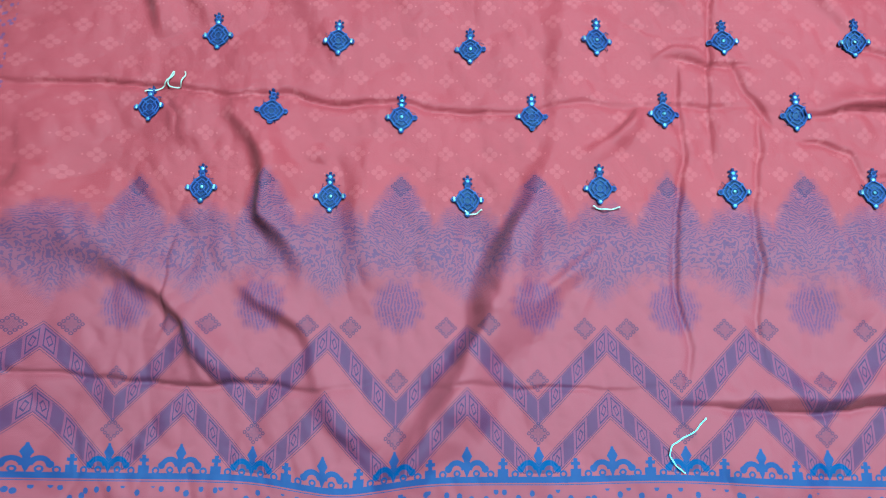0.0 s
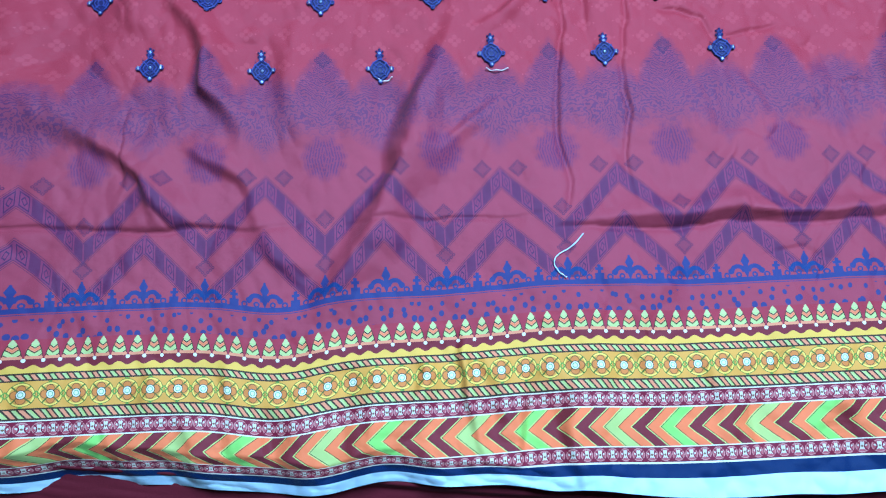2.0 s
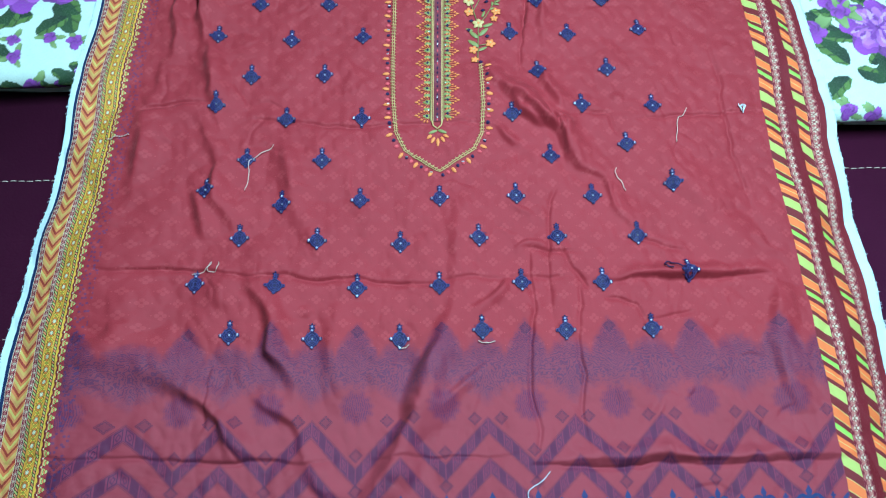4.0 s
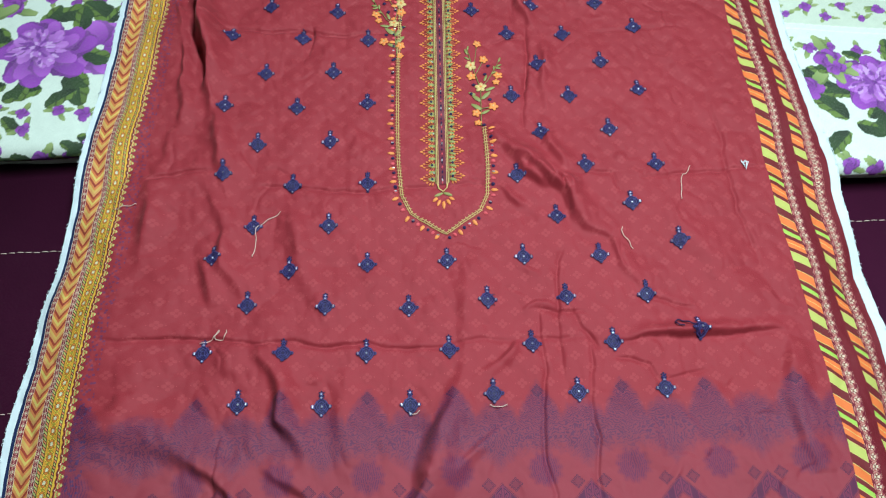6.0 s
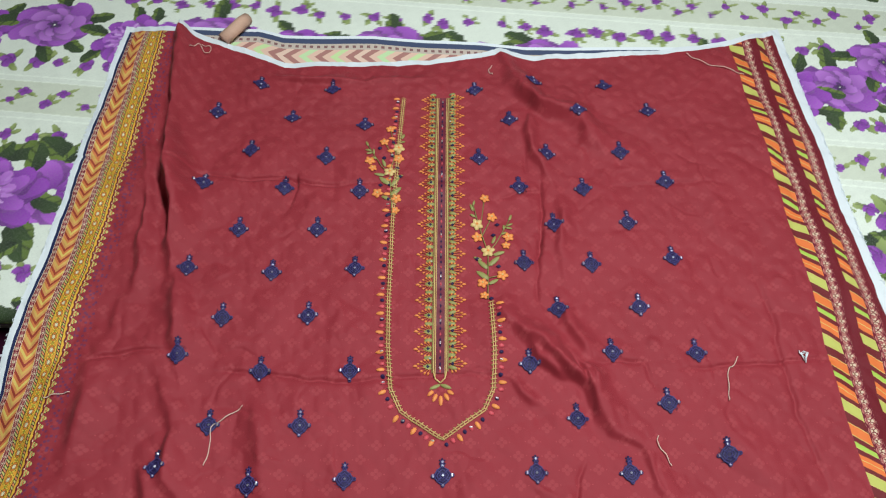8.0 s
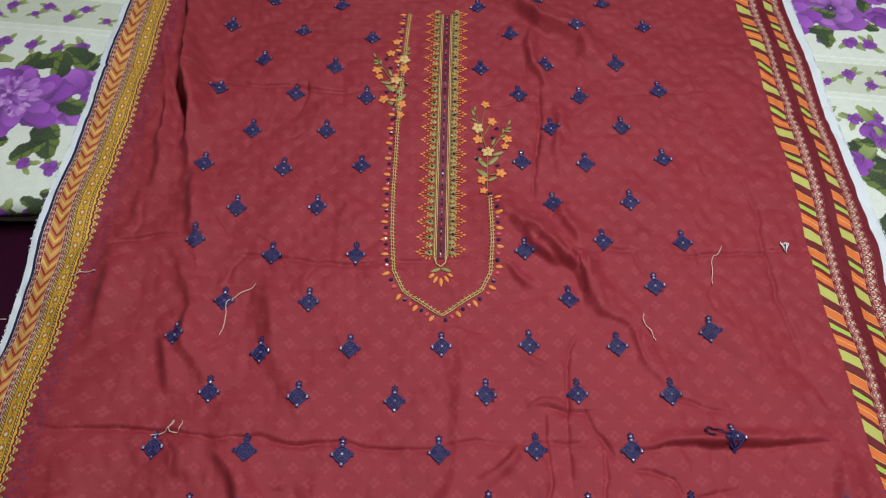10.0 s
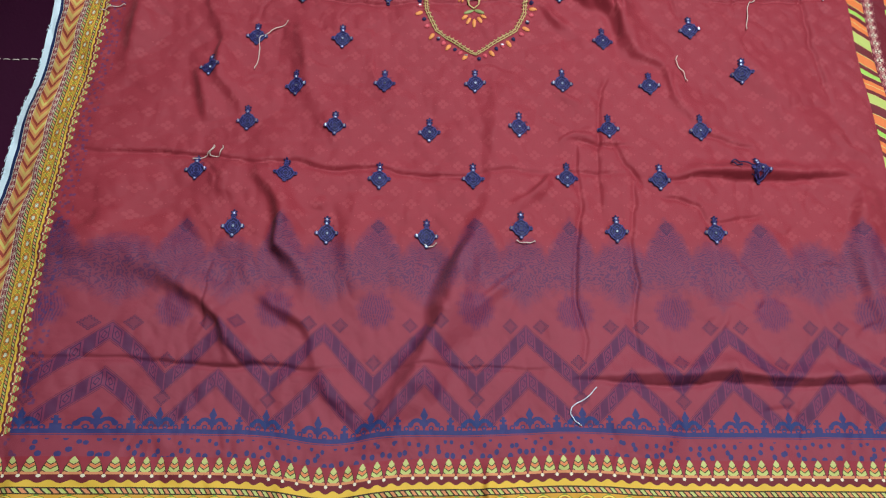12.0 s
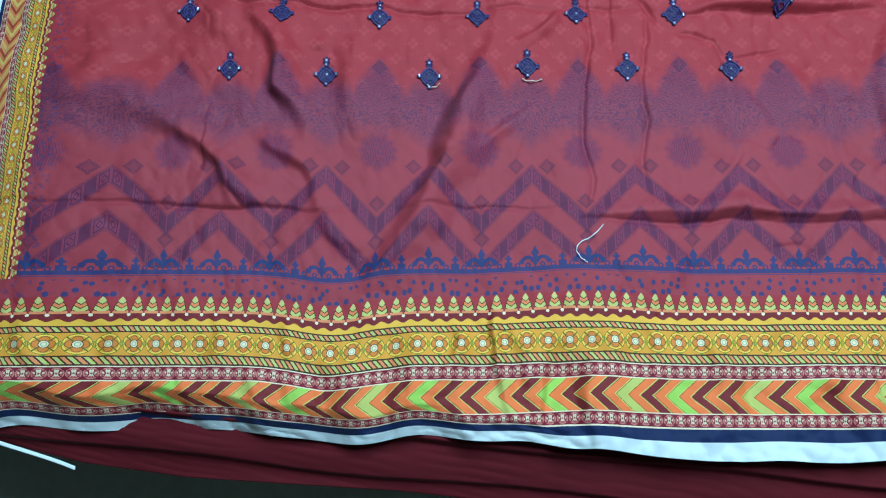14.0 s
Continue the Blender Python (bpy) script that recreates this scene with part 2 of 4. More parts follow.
    bcol = mix(d < 0.0282, bcol, NAVY)
    bcol = mix(d < 0.0165, bcol, WHITE)
    col = mix(bmask, col, bcol)
    # two narrow borders of slanting stripes up the other side
    for start, sw, fw in ((0.495, 0.021, 0.015), (0.546, 0.017, 0.017)):
        x = u - start
        st = v + x * 0.75
        stripes = palette(wrap(st, 0.092) / 0.092, (LIME, LIME, BROWN, ORANGE, ORANGE, BROWN, (0.38, 0.55, 0.08), BROWN, ORANGE, ORANGE, BROWN, BROWN))
        stripes = mix(wrap(st, 0.092 / 6) < 0.0011, stripes, (0.62, 0.5, 0.15))
        right = mix(x > sw, stripes, flower_band(v, x, sw + fw / 2, 0.0125, fw / 2.3))
        col = mix(within(x, 0.0, sw + fw) & (v > -0.2345), col, right)
    col = mix((within(u, 0.531, 0.546) | (u > 0.5805)) & (v > -0.2345), col, (0.15, 0.014, 0.022))
    col = mix(u > 0.5905, col, WHITE)
    col = mix(v > 0.9335, col, WHITE)
    col = mix(fine * 0.10, col, (0.02, 0.01, 0.01))
    join(col, b.inputs["Base Color"])
    b.inputs["Roughness"].default_value, b.inputs["Specular IOR Level"].default_value = 0.5, 0.17
    b.inputs["Sheen Weight"].default_value, b.inputs["Sheen Roughness"].default_value = 0.015, 0.4
    weave = op("SINE", u * 5200.0) * op("SINE", v * 5200.0)
    bump(b, weave * 0.15 + fine * 0.3 + noise_at(uv, 45, 4) * 3.0 + noise_at(uv, 160, 3) * 0.8, 0.6, 0.0011)
    return m


M_SHIRT = shirt_material()
M_NAVY = plain("navy_silk_thread", (0.018, 0.011, 0.055), 0.55, grain=700, amount=0.8, relief=0.002, gloss=0.3)
M_INDIGO = plain("indigo_cord", (0.052, 0.043, 0.17), 0.45, grain=1400, amount=0.6, relief=0.001, gloss=0.4)
M_SILVER = plain("silver_bead", (0.70, 0.71, 0.76), 0.28, 0.9, amount=0.05)
M_YELLOW = plain("yellow_silk_thread", (0.60, 0.42, 0.16), 0.45, grain=1200, amount=0.4, relief=0.001)
M_ORANGE = plain("orange_silk_thread", (0.70, 0.24, 0.055), 0.5, grain=1200, amount=0.35, relief=0.001)
M_GREEN = plain("olive_silk_thread", (0.25, 0.24, 0.07), 0.5, grain=1200, amount=0.4, relief=0.001)
M_PINK = plain("rose_silk_thread", (0.55, 0.07, 0.09), 0.5, grain=1200, amount=0.3, relief=0.001)
M_LOOSE = plain("pale_loose_thread", (0.62, 0.48, 0.40), 0.6, grain=1500, amount=0.2)
M_WHITE = plain("white_selvedge_cotton", (0.74, 0.80, 0.84), 0.75, grain=700, amount=0.08, sheen=0.2)
M_MAROON = plain("plain_maroon_cotton", (0.080, 0.007, 0.012), 0.8, grain=600, amount=0.15, gloss=0.15)
M_LEATHER = plain("maroon_leatherette", (0.048, 0.006, 0.026), 0.5, grain=260, amount=0.2, relief=0.0012, gloss=0.2)
M_FLOOR = plain("grey_green_floor", (0.46, 0.52, 0.44), 0.5, grain=60, amount=0.35)
M_WALL = plain("wall_paint", (0.40, 0.385, 0.35), 0.85, grain=40, amount=0.05)
M_CASE = plain("white_metal", (0.8, 0.8, 0.8), 0.4, amount=0.03)


def pale_back_material():
    """The washed-out wrong side of the printed border."""
    m, b = begin("printed_cotton_wrong_side")
    u, v, _ = split(coords("UV"))
    s = wrap(u - absv(v - 0.02) * 1.1, 0.13) / 0.13
    c = palette(s, ((0.5, 0.66, 0.36), (0.68, 0.46, 0.36), (0.36, 0.17, 0.15), (0.68, 0.46, 0.36), (0.52, 0.66, 0.32), (0.68, 0.46, 0.36), (0.36, 0.17, 0.15), (0.7, 0.5, 0.4), (0.36, 0.17, 0.15), (0.68, 0.46, 0.36)))
    c = mix(v > 0.037, c, (0.5, 0.42, 0.36))
    c = mix((ping(u, 0.006) < 0.0028) & within(v, 0.041, 0.047), c, (0.2, 0.1, 0.1))
    c = mix(v > 0.051, c, (0.05, 0.065, 0.13))
    c = mix(v > 0.063, c, WHITE)
    join(c, b.inputs["Base Color"])
    b.inputs["Roughness"].default_value = 0.7
    return m


M_BACK = pale_back_material()


def sheet_material():
    m, b = begin("floral_bedsheet_cotton")
    n = Val.tree.nodes.new("ShaderNodeVertexColor")
    n.layer_name = "print"
    uv = coords("UV")
    u, v, _ = split(uv)
    slub = noise_at(vec(u * 260.0, v * 1500.0), 1.0, 2) * 0.5 + noise_at(vec(u * 1500.0, v * 260.0), 1.0, 2) * 0.5
    c = mix(op("MAXIMUM", (slub - 0.46) * 1.5, 0.0), Val(n.outputs[0]), (0.30, 0.32, 0.28))
    join(c, b.inputs["Base Color"])
    b.inputs["Roughness"].default_value = 0.75
    bump(b, slub, 0.5, 0.0008)
    return m


M_SHEET = sheet_material()


# ---------------------------------------------------------------- builders
def linked(name, mesh, material, parent=None, label="", smooth=True):
    ob = new(name, mesh)
    if material and not mesh.materials:
        mesh.materials.append(material)
    if smooth and len(mesh.polygons):
        mesh.polygons.foreach_set("use_smooth", [True] * len(mesh.polygons))
    if parent:
        ob.parent = parent
    if label:
        ob["label"] = label
    return ob


def part(name, bm, material, parent=None, label="", smooth=True):
    mesh = bpy.data.meshes.new(name)
    bm.to_mesh(mesh)
    bm.free()
    return linked(name, mesh, material, parent, label, smooth)


def grid_mesh(name, us, vs, surface):
    """A cloth over the grid us x vs; surface gives x, y, z; the flat coordinates become its UV map."""
    U, V = np.meshgrid(us, vs)
    X, Y, Z = surface(U, V)
    co = np.stack([X, Y, Z], -1).reshape(-1, 3)
    nu, nv = len(us), len(vs)
    i = (np.arange(nv - 1)[:, None] * nu + np.arange(nu - 1)[None, :]).ravel()
    faces = np.stack([i, i + 1, i + nu + 1, i + nu], -1)
    mesh = bpy.data.meshes.new(name)
    mesh.from_pydata(co.tolist(), [], faces.tolist())
    layer = mesh.uv_layers.new(name="cloth")
    flat = np.stack([U, V], -1).reshape(-1, 2)[faces.ravel()]
    layer.data.foreach_set("uv", flat.ravel())
    return mesh


def box(bm, x0, x1, y0, y1, z0, z1, bevel=0.0):
    r = bmesh.ops.create_cube(bm, size=1.0, matrix=Matrix.LocRotScale(((x0 + x1) / 2, (y0 + y1) / 2, (z0 + z1) / 2), None, (x1 - x0, y1 - y0, z1 - z0)))
    if bevel:
        es = list({e for v in r["verts"] for e in v.link_edges})
        bmesh.ops.bevel(bm, geom=es, offset=bevel, segments=3, affect="EDGES")


def tube(bm, points, radius, sides=6):
    """A round cord through the points."""
    rings = []
    n = len(points)
    for k, p in enumerate(points):
        a, c = Vector(points[max(k - 1, 0)]), Vector(points[min(k + 1, n - 1)])
        d = (c - a).normalized()
        side = d.cross(Vector((0, 0, 1)))
        side = side.normalized() if side.length > 1e-6 else Vector((1, 0, 0))
        up = side.cross(d)
        rings.append([bm.verts.new(Vector(p) + radius * (math.cos(t) * side + math.sin(t) * up)) for t in [2 * math.pi * q / sides for q in range(sides)]])
    for r0, r1 in zip(rings, rings[1:]):
        for q in range(sides):
            bm.faces.new((r0[q], r0[(q + 1) % sides], r1[(q + 1) % sides], r1[q]))
    bm.faces.new(rings[0][::-1])
    bm.faces.new(rings[-1])


def pad(bm, outline, z=0.0, rise=0.0012):
    """A small raised satin-stitch patch: its outline, with a domed middle."""
    c = Vector((sum(p[0] for p in outline) / len(outline), sum(p[1] for p in outline) / len(outline), z + rise))
    mid = bm.verts.new(c)
    low = [bm.verts.new((p[0], p[1], z)) for p in outline]
    high = [bm.verts.new((c.x + (p[0] - c.x) * 0.75, c.y + (p[1] - c.y) * 0.75, z + rise * 0.8)) for p in outline]
    n = len(outline)
    for k in range(n):
        j = (k + 1) % n
        bm.faces.new((low[k], low[j], high[j], high[k]))
        bm.faces.new((high[k], high[j], mid))


def petal(x, y, ang, length, width, sides=8):
    """Outline of a pointed petal from (x, y) in the direction ang."""
    ca, sa = math.cos(ang), math.sin(ang)
    out = []
    for k in range(sides):
        t = 2 * math.pi * k / sides
        a = length * (0.5 - 0.5 * math.cos(t))
        w = 0.5 * width * math.sin(t) * (1.15 - 0.3 * (a / length))
        out.append((x + ca * a - sa * w, y + sa * a + ca * w))
    return out


# ---------------------------------------------------------------- the room, out of view
bm = bmesh.new(); box(bm, -3.0, 3.0, -3.0, 3.0, -0.58, -0.48); tagged(part("floor", bm, M_FLOOR, smooth=False), "grey-green stone floor in deep shade", "floor", kind="structure")
for name, b6 in (("wall_north", (-3.1, 3.1, 3.0, 3.1, -0.58, 2.3)), ("wall_south", (-3.1, 3.1, -3.1, -3.0, -0.58, 2.3)), ("wall_east", (3.0, 3.1, -3.0, 3.0, -0.58, 2.3)), ("wall_west", (-3.1, -3.0, -3.0, 3.0, -0.58, 2.3))):
    bm = bmesh.new(); box(bm, *b6); tagged(part(name, bm, M_WALL, smooth=False), "plain beige painted room wall", "wall", kind="structure")
bm = bmesh.new(); box(bm, -3.1, 3.1, -3.1, 3.1, 2.3, 2.4); tagged(part("ceiling", bm, M_WALL, smooth=False), "plain beige painted ceiling", "ceiling", kind="structure")


# ---------------------------------------------------------------- how the shirt panel lies
def sm(a, lo, hi):
    t = np.clip((a - lo) / (hi - lo), 0, 1)
    return t * t * (3 - 2 * t)


FOLDS = []


def ridge(height, width, steep, *pts):
    """A rounded fold along the points, steeper on one side."""
    FOLDS.append((pts, height, width, steep, False))


def crease(height, width, *pts):
    """A sharp pressed line along the points."""
    FOLDS.append((pts, height, width, 1.0, True))


def fold(u, v, pts, height, width, steep, sharp):
    """The height of one fold at each point."""
    best = np.full(np.shape(u), 9.0)
    side = np.zeros(np.shape(u))
    fade = np.zeros(np.shape(u))
    total = len(pts) - 1
    for k in range(total):
        (x0, y0), (x1, y1) = pts[k], pts[k + 1]
        dx, dy = x1 - x0, y1 - y0
        L = math.hypot(dx, dy)
        t = np.clip(((u - x0) * dx + (v - y0) * dy) / (L * L), 0, 1)
        d = np.hypot(u - x0 - t * dx, v - y0 - t * dy)
        sg = np.sign((u - x0) * dy - (v - y0) * dx)
        near = d < best
        best = np.where(near, d, best)
        side = np.where(near, sg, side)
        fade = np.where(near, (k + t) / total, fade)
    ends = np.sin(np.pi * np.clip(fade * 0.96 + 0.02, 0, 1))
    if sharp:
        # one lip of the crease stands up over the other
        lip = np.where(side > 0, -1.3 * np.exp(-best / (1.6 * width)), 0.55 * np.exp(-best / (3.5 * width)) - 1.85 * np.exp(-best / (0.7 * width)))
        return -height * ends ** 0.5 * np.clip(1.0 + 0.7 * waves(u, v, 71, 60), 0.3, 1.7) * lip
    # a fold swells and sinks along its way, and its steep side leans more or less
    swell = np.clip(0.85 + 1.1 * waves(u, v, 72, 32), 0.15, 1.5)
    w = np.where(side > 0, width * np.clip(steep * 1.5 + 0.5 * waves(u, v, 73, 45), 0.35, 1.2), width * 1.5)
    return 1.6 * height * np.exp(-(best / w) ** 2) * ends * swell


def waves(u, v, seed, scale):
    r = np.random.RandomState(seed)
    out = 0
    for k in range(7):
        a = r.uniform(0, 6.28)
        f = scale * r.uniform(0.6, 1.7)
        out = out + np.sin((u * math.cos(a) + v * math.sin(a)) * f + r.uniform(0, 6.28)) / 7
    return out


# the long slanting fold down the middle of the hem
ridge(0.012, 0.019, 0.40, (0.03, 0.30), (0.028, 0.16), (0.021, 0.034), (-0.012, -0.029), (-0.031, -0.077), (-0.043, -0.117), (-0.067, -0.168), (-0.097, -0.215), (-0.12, -0.24), (-0.14, -0.30))
ridge(-0.005, 0.018, 1.0, (-0.06, 0.02), (-0.045, -0.06), (-0.06, -0.13))
ridge(0.004, 0.007, 0.5, (0.077, -0.036), (0.03, -0.07), (-0.012, -0.097))
# folds to its left
ridge(0.009, 0.013, 0.45, (-0.26, 0.10), (-0.255, 0.071), (-0.222, 0.014), (-0.224, -0.021), (-0.191, -0.06), (-0.18, -0.085))
ridge(0.011, 0.011, 0.40, (-0.245, -0.07), (-0.225, -0.09), (-0.191, -0.109), (-0.180, -0.13), (-0.174, -0.158), (-0.157, -0.186), (-0.127, -0.217))
ridge(0.007, 0.012, 0.5, (-0.29, -0.105), (-0.265, -0.142), (-0.225, -0.165))
ridge(0.010, 0.020, 0.45, (-0.50, -0.015), (-0.414, -0.028), (-0.36, -0.05), (-0.324, -0.072), (-0.284, -0.109), (-0.257, -0.142))
ridge(0.006, 0.012, 0.6, (-0.145, 0.05), (-0.142, 0.006), (-0.149, -0.07))
ridge(0.004, 0.016, 0.8, (-0.42, 0.10), (-0.41, 0.02), (-0.42, -0.05))
crease(-0.003, 0.0022, (-0.305, -0.03), (-0.302, -0.075), (-0.305, -0.12))
# pressed creases across
crease(-0.0045, 0.0028, (-0.45, 0.104), (-0.413, 0.102), (-0.357, 0.098), (-0.311, 0.091), (-0.212, 0.090), (-0.175, 0.080), (-0.12, 0.082), (-0.059, 0.076), (0.04, 0.082), (0.10, 0.079))
ridge(0.010, 0.008, 0.45, (0.225, 0.077), (0.296, 0.081), (0.343, 0.079), (0.40, 0.083), (0.455, 0.086))
crease(-0.005, 0.003, (0.225, 0.072), (0.296, 0.074), (0.343, 0.071), (0.45, 0.079))
crease(-0.0038, 0.0026, (-0.52, -0.149), (-0.456, -0.151), (-0.391, -0.150), (-0.28, -0.164), (-0.177, -0.162), (-0.122, -0.153))
crease(-0.0025, 0.0024, (-0.10, -0.165), (-0.03, -0.158), (0.03, -0.162), (0.09, -0.158))
ridge(0.009, 0.010, 0.28, (0.105, -0.164), (0.181, -0.166), (0.271, -0.166), (0.331, -0.169), (0.432, -0.167), (0.52, -0.170))
crease(-0.004, 0.0025, (0.112, -0.172), (0.181, -0.176), (0.271, -0.176), (0.331, -0.179), (0.50, -0.177))
crease(-0.0055, 0.003, (-0.425, 0.360), (-0.411, 0.365), (-0.384, 0.371), (-0.33, 0.371))
crease(-0.0045, 0.0026, (-0.275, 0.345), (-0.265, 0.346), (-0.201, 0.335), (-0.12, 0.329), (-0.05, 0.330), (0.04, 0.333), (0.09, 0.327))
crease(-0.0045, 0.0026, (0.200, 0.343), (0.235, 0.349), (0.265, 0.350))
crease(-0.0038, 0.0026, (0.30, 0.335), (0.362, 0.339), (0.415, 0.344), (0.50, 0.346))
crease(-0.0045, 0.0026, (-0.375, 0.662), (-0.34, 0.658), (-0.273, 0.651), (-0.216, 0.652), (-0.178, 0.641), (-0.121, 0.644), (-0.05, 0.640))
crease(-0.0030, 0.0026, (-0.60, 0.700), (-0.50, 0.694), (-0.44, 0.690))
crease(-0.004, 0.0026, (0.09, 0.612), (0.13, 0.622), (0.16, 0.623))
crease(-0.0040, 0.0026, (0.265, 0.629), (0.331, 0.631), (0.362, 0.636), (0.42, 0.637))
crease(-0.003, 0.0026, (-0.02, 0.648), (0.02, 0.645), (0.05, 0.64))
crease(-0.004, 0.0030, (0.125, 0.123), (0.16, 0.120), (0.19, 0.118))
crease(-0.0035, 0.0026, (0.26, 0.135), (0.31, 0.128), (0.345, 0.118))
ridge(0.005, 0.008, 0.6, (-0.195, 0.146), (-0.178, 0.135), (-0.163, 0.107))
# pressed creases down
crease(-0.0042, 0.0026, (0.131, 0.115), (0.129, 0.10), (0.124, 0.014), (0.116, -0.046), (0.114, -0.071), (0.121, -0.130), (0.118, -0.160))
crease(-0.0035, 0.0026, (0.172, 0.22), (0.163, 0.197), (0.156, 0.15), (0.150, 0.09), (0.150, 0.03))
crease(-0.0055, 0.0030, (0.170, 0.125), (0.182, 0.092), (0.197, 0.074), (0.203, 0.060))
crease(-0.0036, 0.0024, (0.193, 0.074), (0.190, 0.011), (0.184, -0.034), (0.179, -0.097), (0.180, -0.155))
crease(-0.0040, 0.0020, (0.225, 0.046), (0.24, 0.042), (0.265, 0.034), (0.284, 0.012))
crease(-0.0028, 0.0022, (0.284, 0.019), (0.31, 0.024), (0.345, 0.027))
ridge(0.014, 0.016, 0.40, (0.46, 0.07), (0.451, 0.039), (0.445, -0.02), (0.448, -0.076), (0.452, -0.12))
ridge(0.006, 0.006, 0.5, (0.095, 0.082), (0.085, 0.067), (0.061, 0.048), (0.035, 0.030))
crease(-0.003, 0.0024, (0.094, 0.080), (0.13, 0.082), (0.18, 0.078))
# the big slack folds beside the neckline
ridge(0.018, 0.013, 0.36, (0.080, 0.44), (0.091, 0.419), (0.115, 0.386), (0.139, 0.364), (0.170, 0.330), (0.190, 0.312), (0.194, 0.292), (0.214, 0.258), (0.245, 0.232), (0.256, 0.186), (0.283, 0.145))
ridge(0.014, 0.009, 0.45, (0.105, 0.402), (0.128, 0.352), (0.150, 0.335), (0.166, 0.322))
ridge(0.007, 0.006, 0.5, (0.088, 0.335), (0.105, 0.305), (0.126, 0.284))
crease(-0.007, 0.0028, (0.172, 0.357), (0.182, 0.335), (0.190, 0.300), (0.192, 0.278))
crease(-0.005, 0.0026, (0.171, 0.345), (0.190, 0.331), (0.196, 0.305))
ridge(0.008, 0.010, 0.5, (0.168, 0.44), (0.172, 0.40), (0.19, 0.37), (0.20, 0.345))
crease(-0.006, 0.0032, (0.160, 0.64), (0.152, 0.60), (0.152, 0.542), (0.143, 0.507), (0.137, 0.44))
ridge(0.008, 0.008, 0.5, (0.185, 0.62), (0.181, 0.57), (0.176, 0.50), (0.172, 0.46))
crease(-0.004, 0.0026, (0.263, 0.348), (0.266, 0.325), (0.276, 0.305))
crease(-0.0036, 0.0026, (0.258, 0.22), (0.255, 0.205), (0.262, 0.18))
ridge(0.023, 0.016, 0.42, (0.108, 0.955), (0.129, 0.885), (0.150, 0.83), (0.175, 0.795), (0.224, 0.768), (0.243, 0.722), (0.273, 0.690))
ridge(0.009, 0.010, 0.5, (0.155, 0.80), (0.148, 0.74), (0.155, 0.69), (0.18, 0.63))
ridge(0.006, 0.020, 0.7, (0.32, 0.30), (0.39, 0.18), (0.43, 0.09))
crease(-0.0035, 0.0030, (0.435, 0.49), (0.434, 0.426), (0.440, 0.33), (0.441, 0.27), (0.445, 0.212), (0.456, 0.157))
ridge(0.004, 0.014, 0.6, (0.41, 0.66), (0.40, 0.56), (0.42, 0.48))
# the overlapped fold along the side border
ridge(0.027, 0.018, 0.30, (-0.438, 0.975), (-0.428, 0.90), (-0.404, 0.773), (-0.372, 0.62), (-0.356, 0.51), (-0.338, 0.42), (-0.326, 0.35))
ridge(-0.008, 0.012, 1.0, (-0.452, 0.93), (-0.440, 0.80), (-0.418, 0.669), (-0.392, 0.54))
ridge(0.008, 0.010, 0.5, (-0.455, 0.80), (-0.435, 0.72), (-0.415, 0.62), (-0.40, 0.52), (-0.40, 0.44))
ridge(0.007, 0.012, 0.5, (-0.405, 0.46), (-0.418, 0.38), (-0.422, 0.278), (-0.421, 0.20))
ridge(0.014, 0.014, 0.45, (-0.350, 0.353), (-0.321, 0.264), (-0.312, 0.20), (-0.280, 0.163))
ridge(0.008, 0.012, 0.5, (-0.345, 0.23), (-0.335, 0.18), (-0.325, 0.15))
ridge(0.006, 0.014, 0.7, (-0.245, 0.32), (-0.22, 0.279), (-0.209, 0.222), (-0.185, 0.15), (-0.174, 0.107))
ridge(0.008, 0.018, 0.5, (-0.32, 0.09), (-0.30, 0.06), (-0.275, 0.04))
ridge(0.005, 0.012, 0.7, (-0.185, 0.64), (-0.178, 0.60), (-0.185, 0.56))
crease(-0.005, 0.003, (-0.20, 0.660), (-0.198, 0.63), (-0.205, 0.595))
ridge(0.006, 0.012, 0.6, (-0.14, 0.47), (-0.13, 0.42), (-0.135, 0.37))
ridge(0.008, 0.007, 0.5, (-0.27, 0.905), (-0.20, 0.893), (-0.10, 0.888), (0.0, 0.893))

# ripples along the hem
creases = random.Random(23)
for k in range(34):
    x, y, reach = -0.54 + 0.034 * k + creases.uniform(-0.012, 0.012), creases.uniform(-0.36, -0.30), creases.uniform(0.05, 0.11)
    ridge(creases.uniform(0.002, 0.006) * creases.choice((1, 1, -1)), creases.uniform(0.006, 0.014), 0.5, (x, y + 0.4 * reach), (x + creases.uniform(-0.012, 0.012), y), (x + creases.uniform(-0.03, 0.03), y - reach))
for k in range(150):
    x, y, a, reach = creases.uniform(-0.42, 0.48), creases.uniform(-0.30, 0.88), creases.uniform(0, 3.14), creases.uniform(0.015, 0.06)
    bend = creases.uniform(-0.6, 0.6)
    line = ((x, y), (x + reach * 0.5 * math.cos(a), y + reach * 0.5 * math.sin(a)), (x + reach * math.cos(a + bend), y + reach * math.sin(a + bend)))
    if k % 3:
        crease(creases.uniform(-0.0022, -0.0007), creases.uniform(0.002, 0.004), *line)
    else:
        ridge(creases.uniform(0.0010, 0.0024), creases.uniform(0.004, 0.008), 0.5, *line)


def left_shift(v):
    """Of the outer edge."""
    return np.interp(v, [-0.43, 0.02, 0.13, 0.21, 0.33, 0.53, 0.68, 0.85, 1.0], [-0.040, -0.033, -0.022, -0.014, -0.001, 0.012, 0.021, 0.030, 0.044])


def left_inner_shift(v):
    """Of the border's inner side: it is tucked towards the fold at the top."""
    return np.interp(v, [-0.43, 0.02, 0.10, 0.21, 0.30, 0.42, 0.57, 0.73, 0.94], [-0.036, -0.036, -0.033, -0.024, -0.017, -0.011, 0.0, 0.006, 0.013])


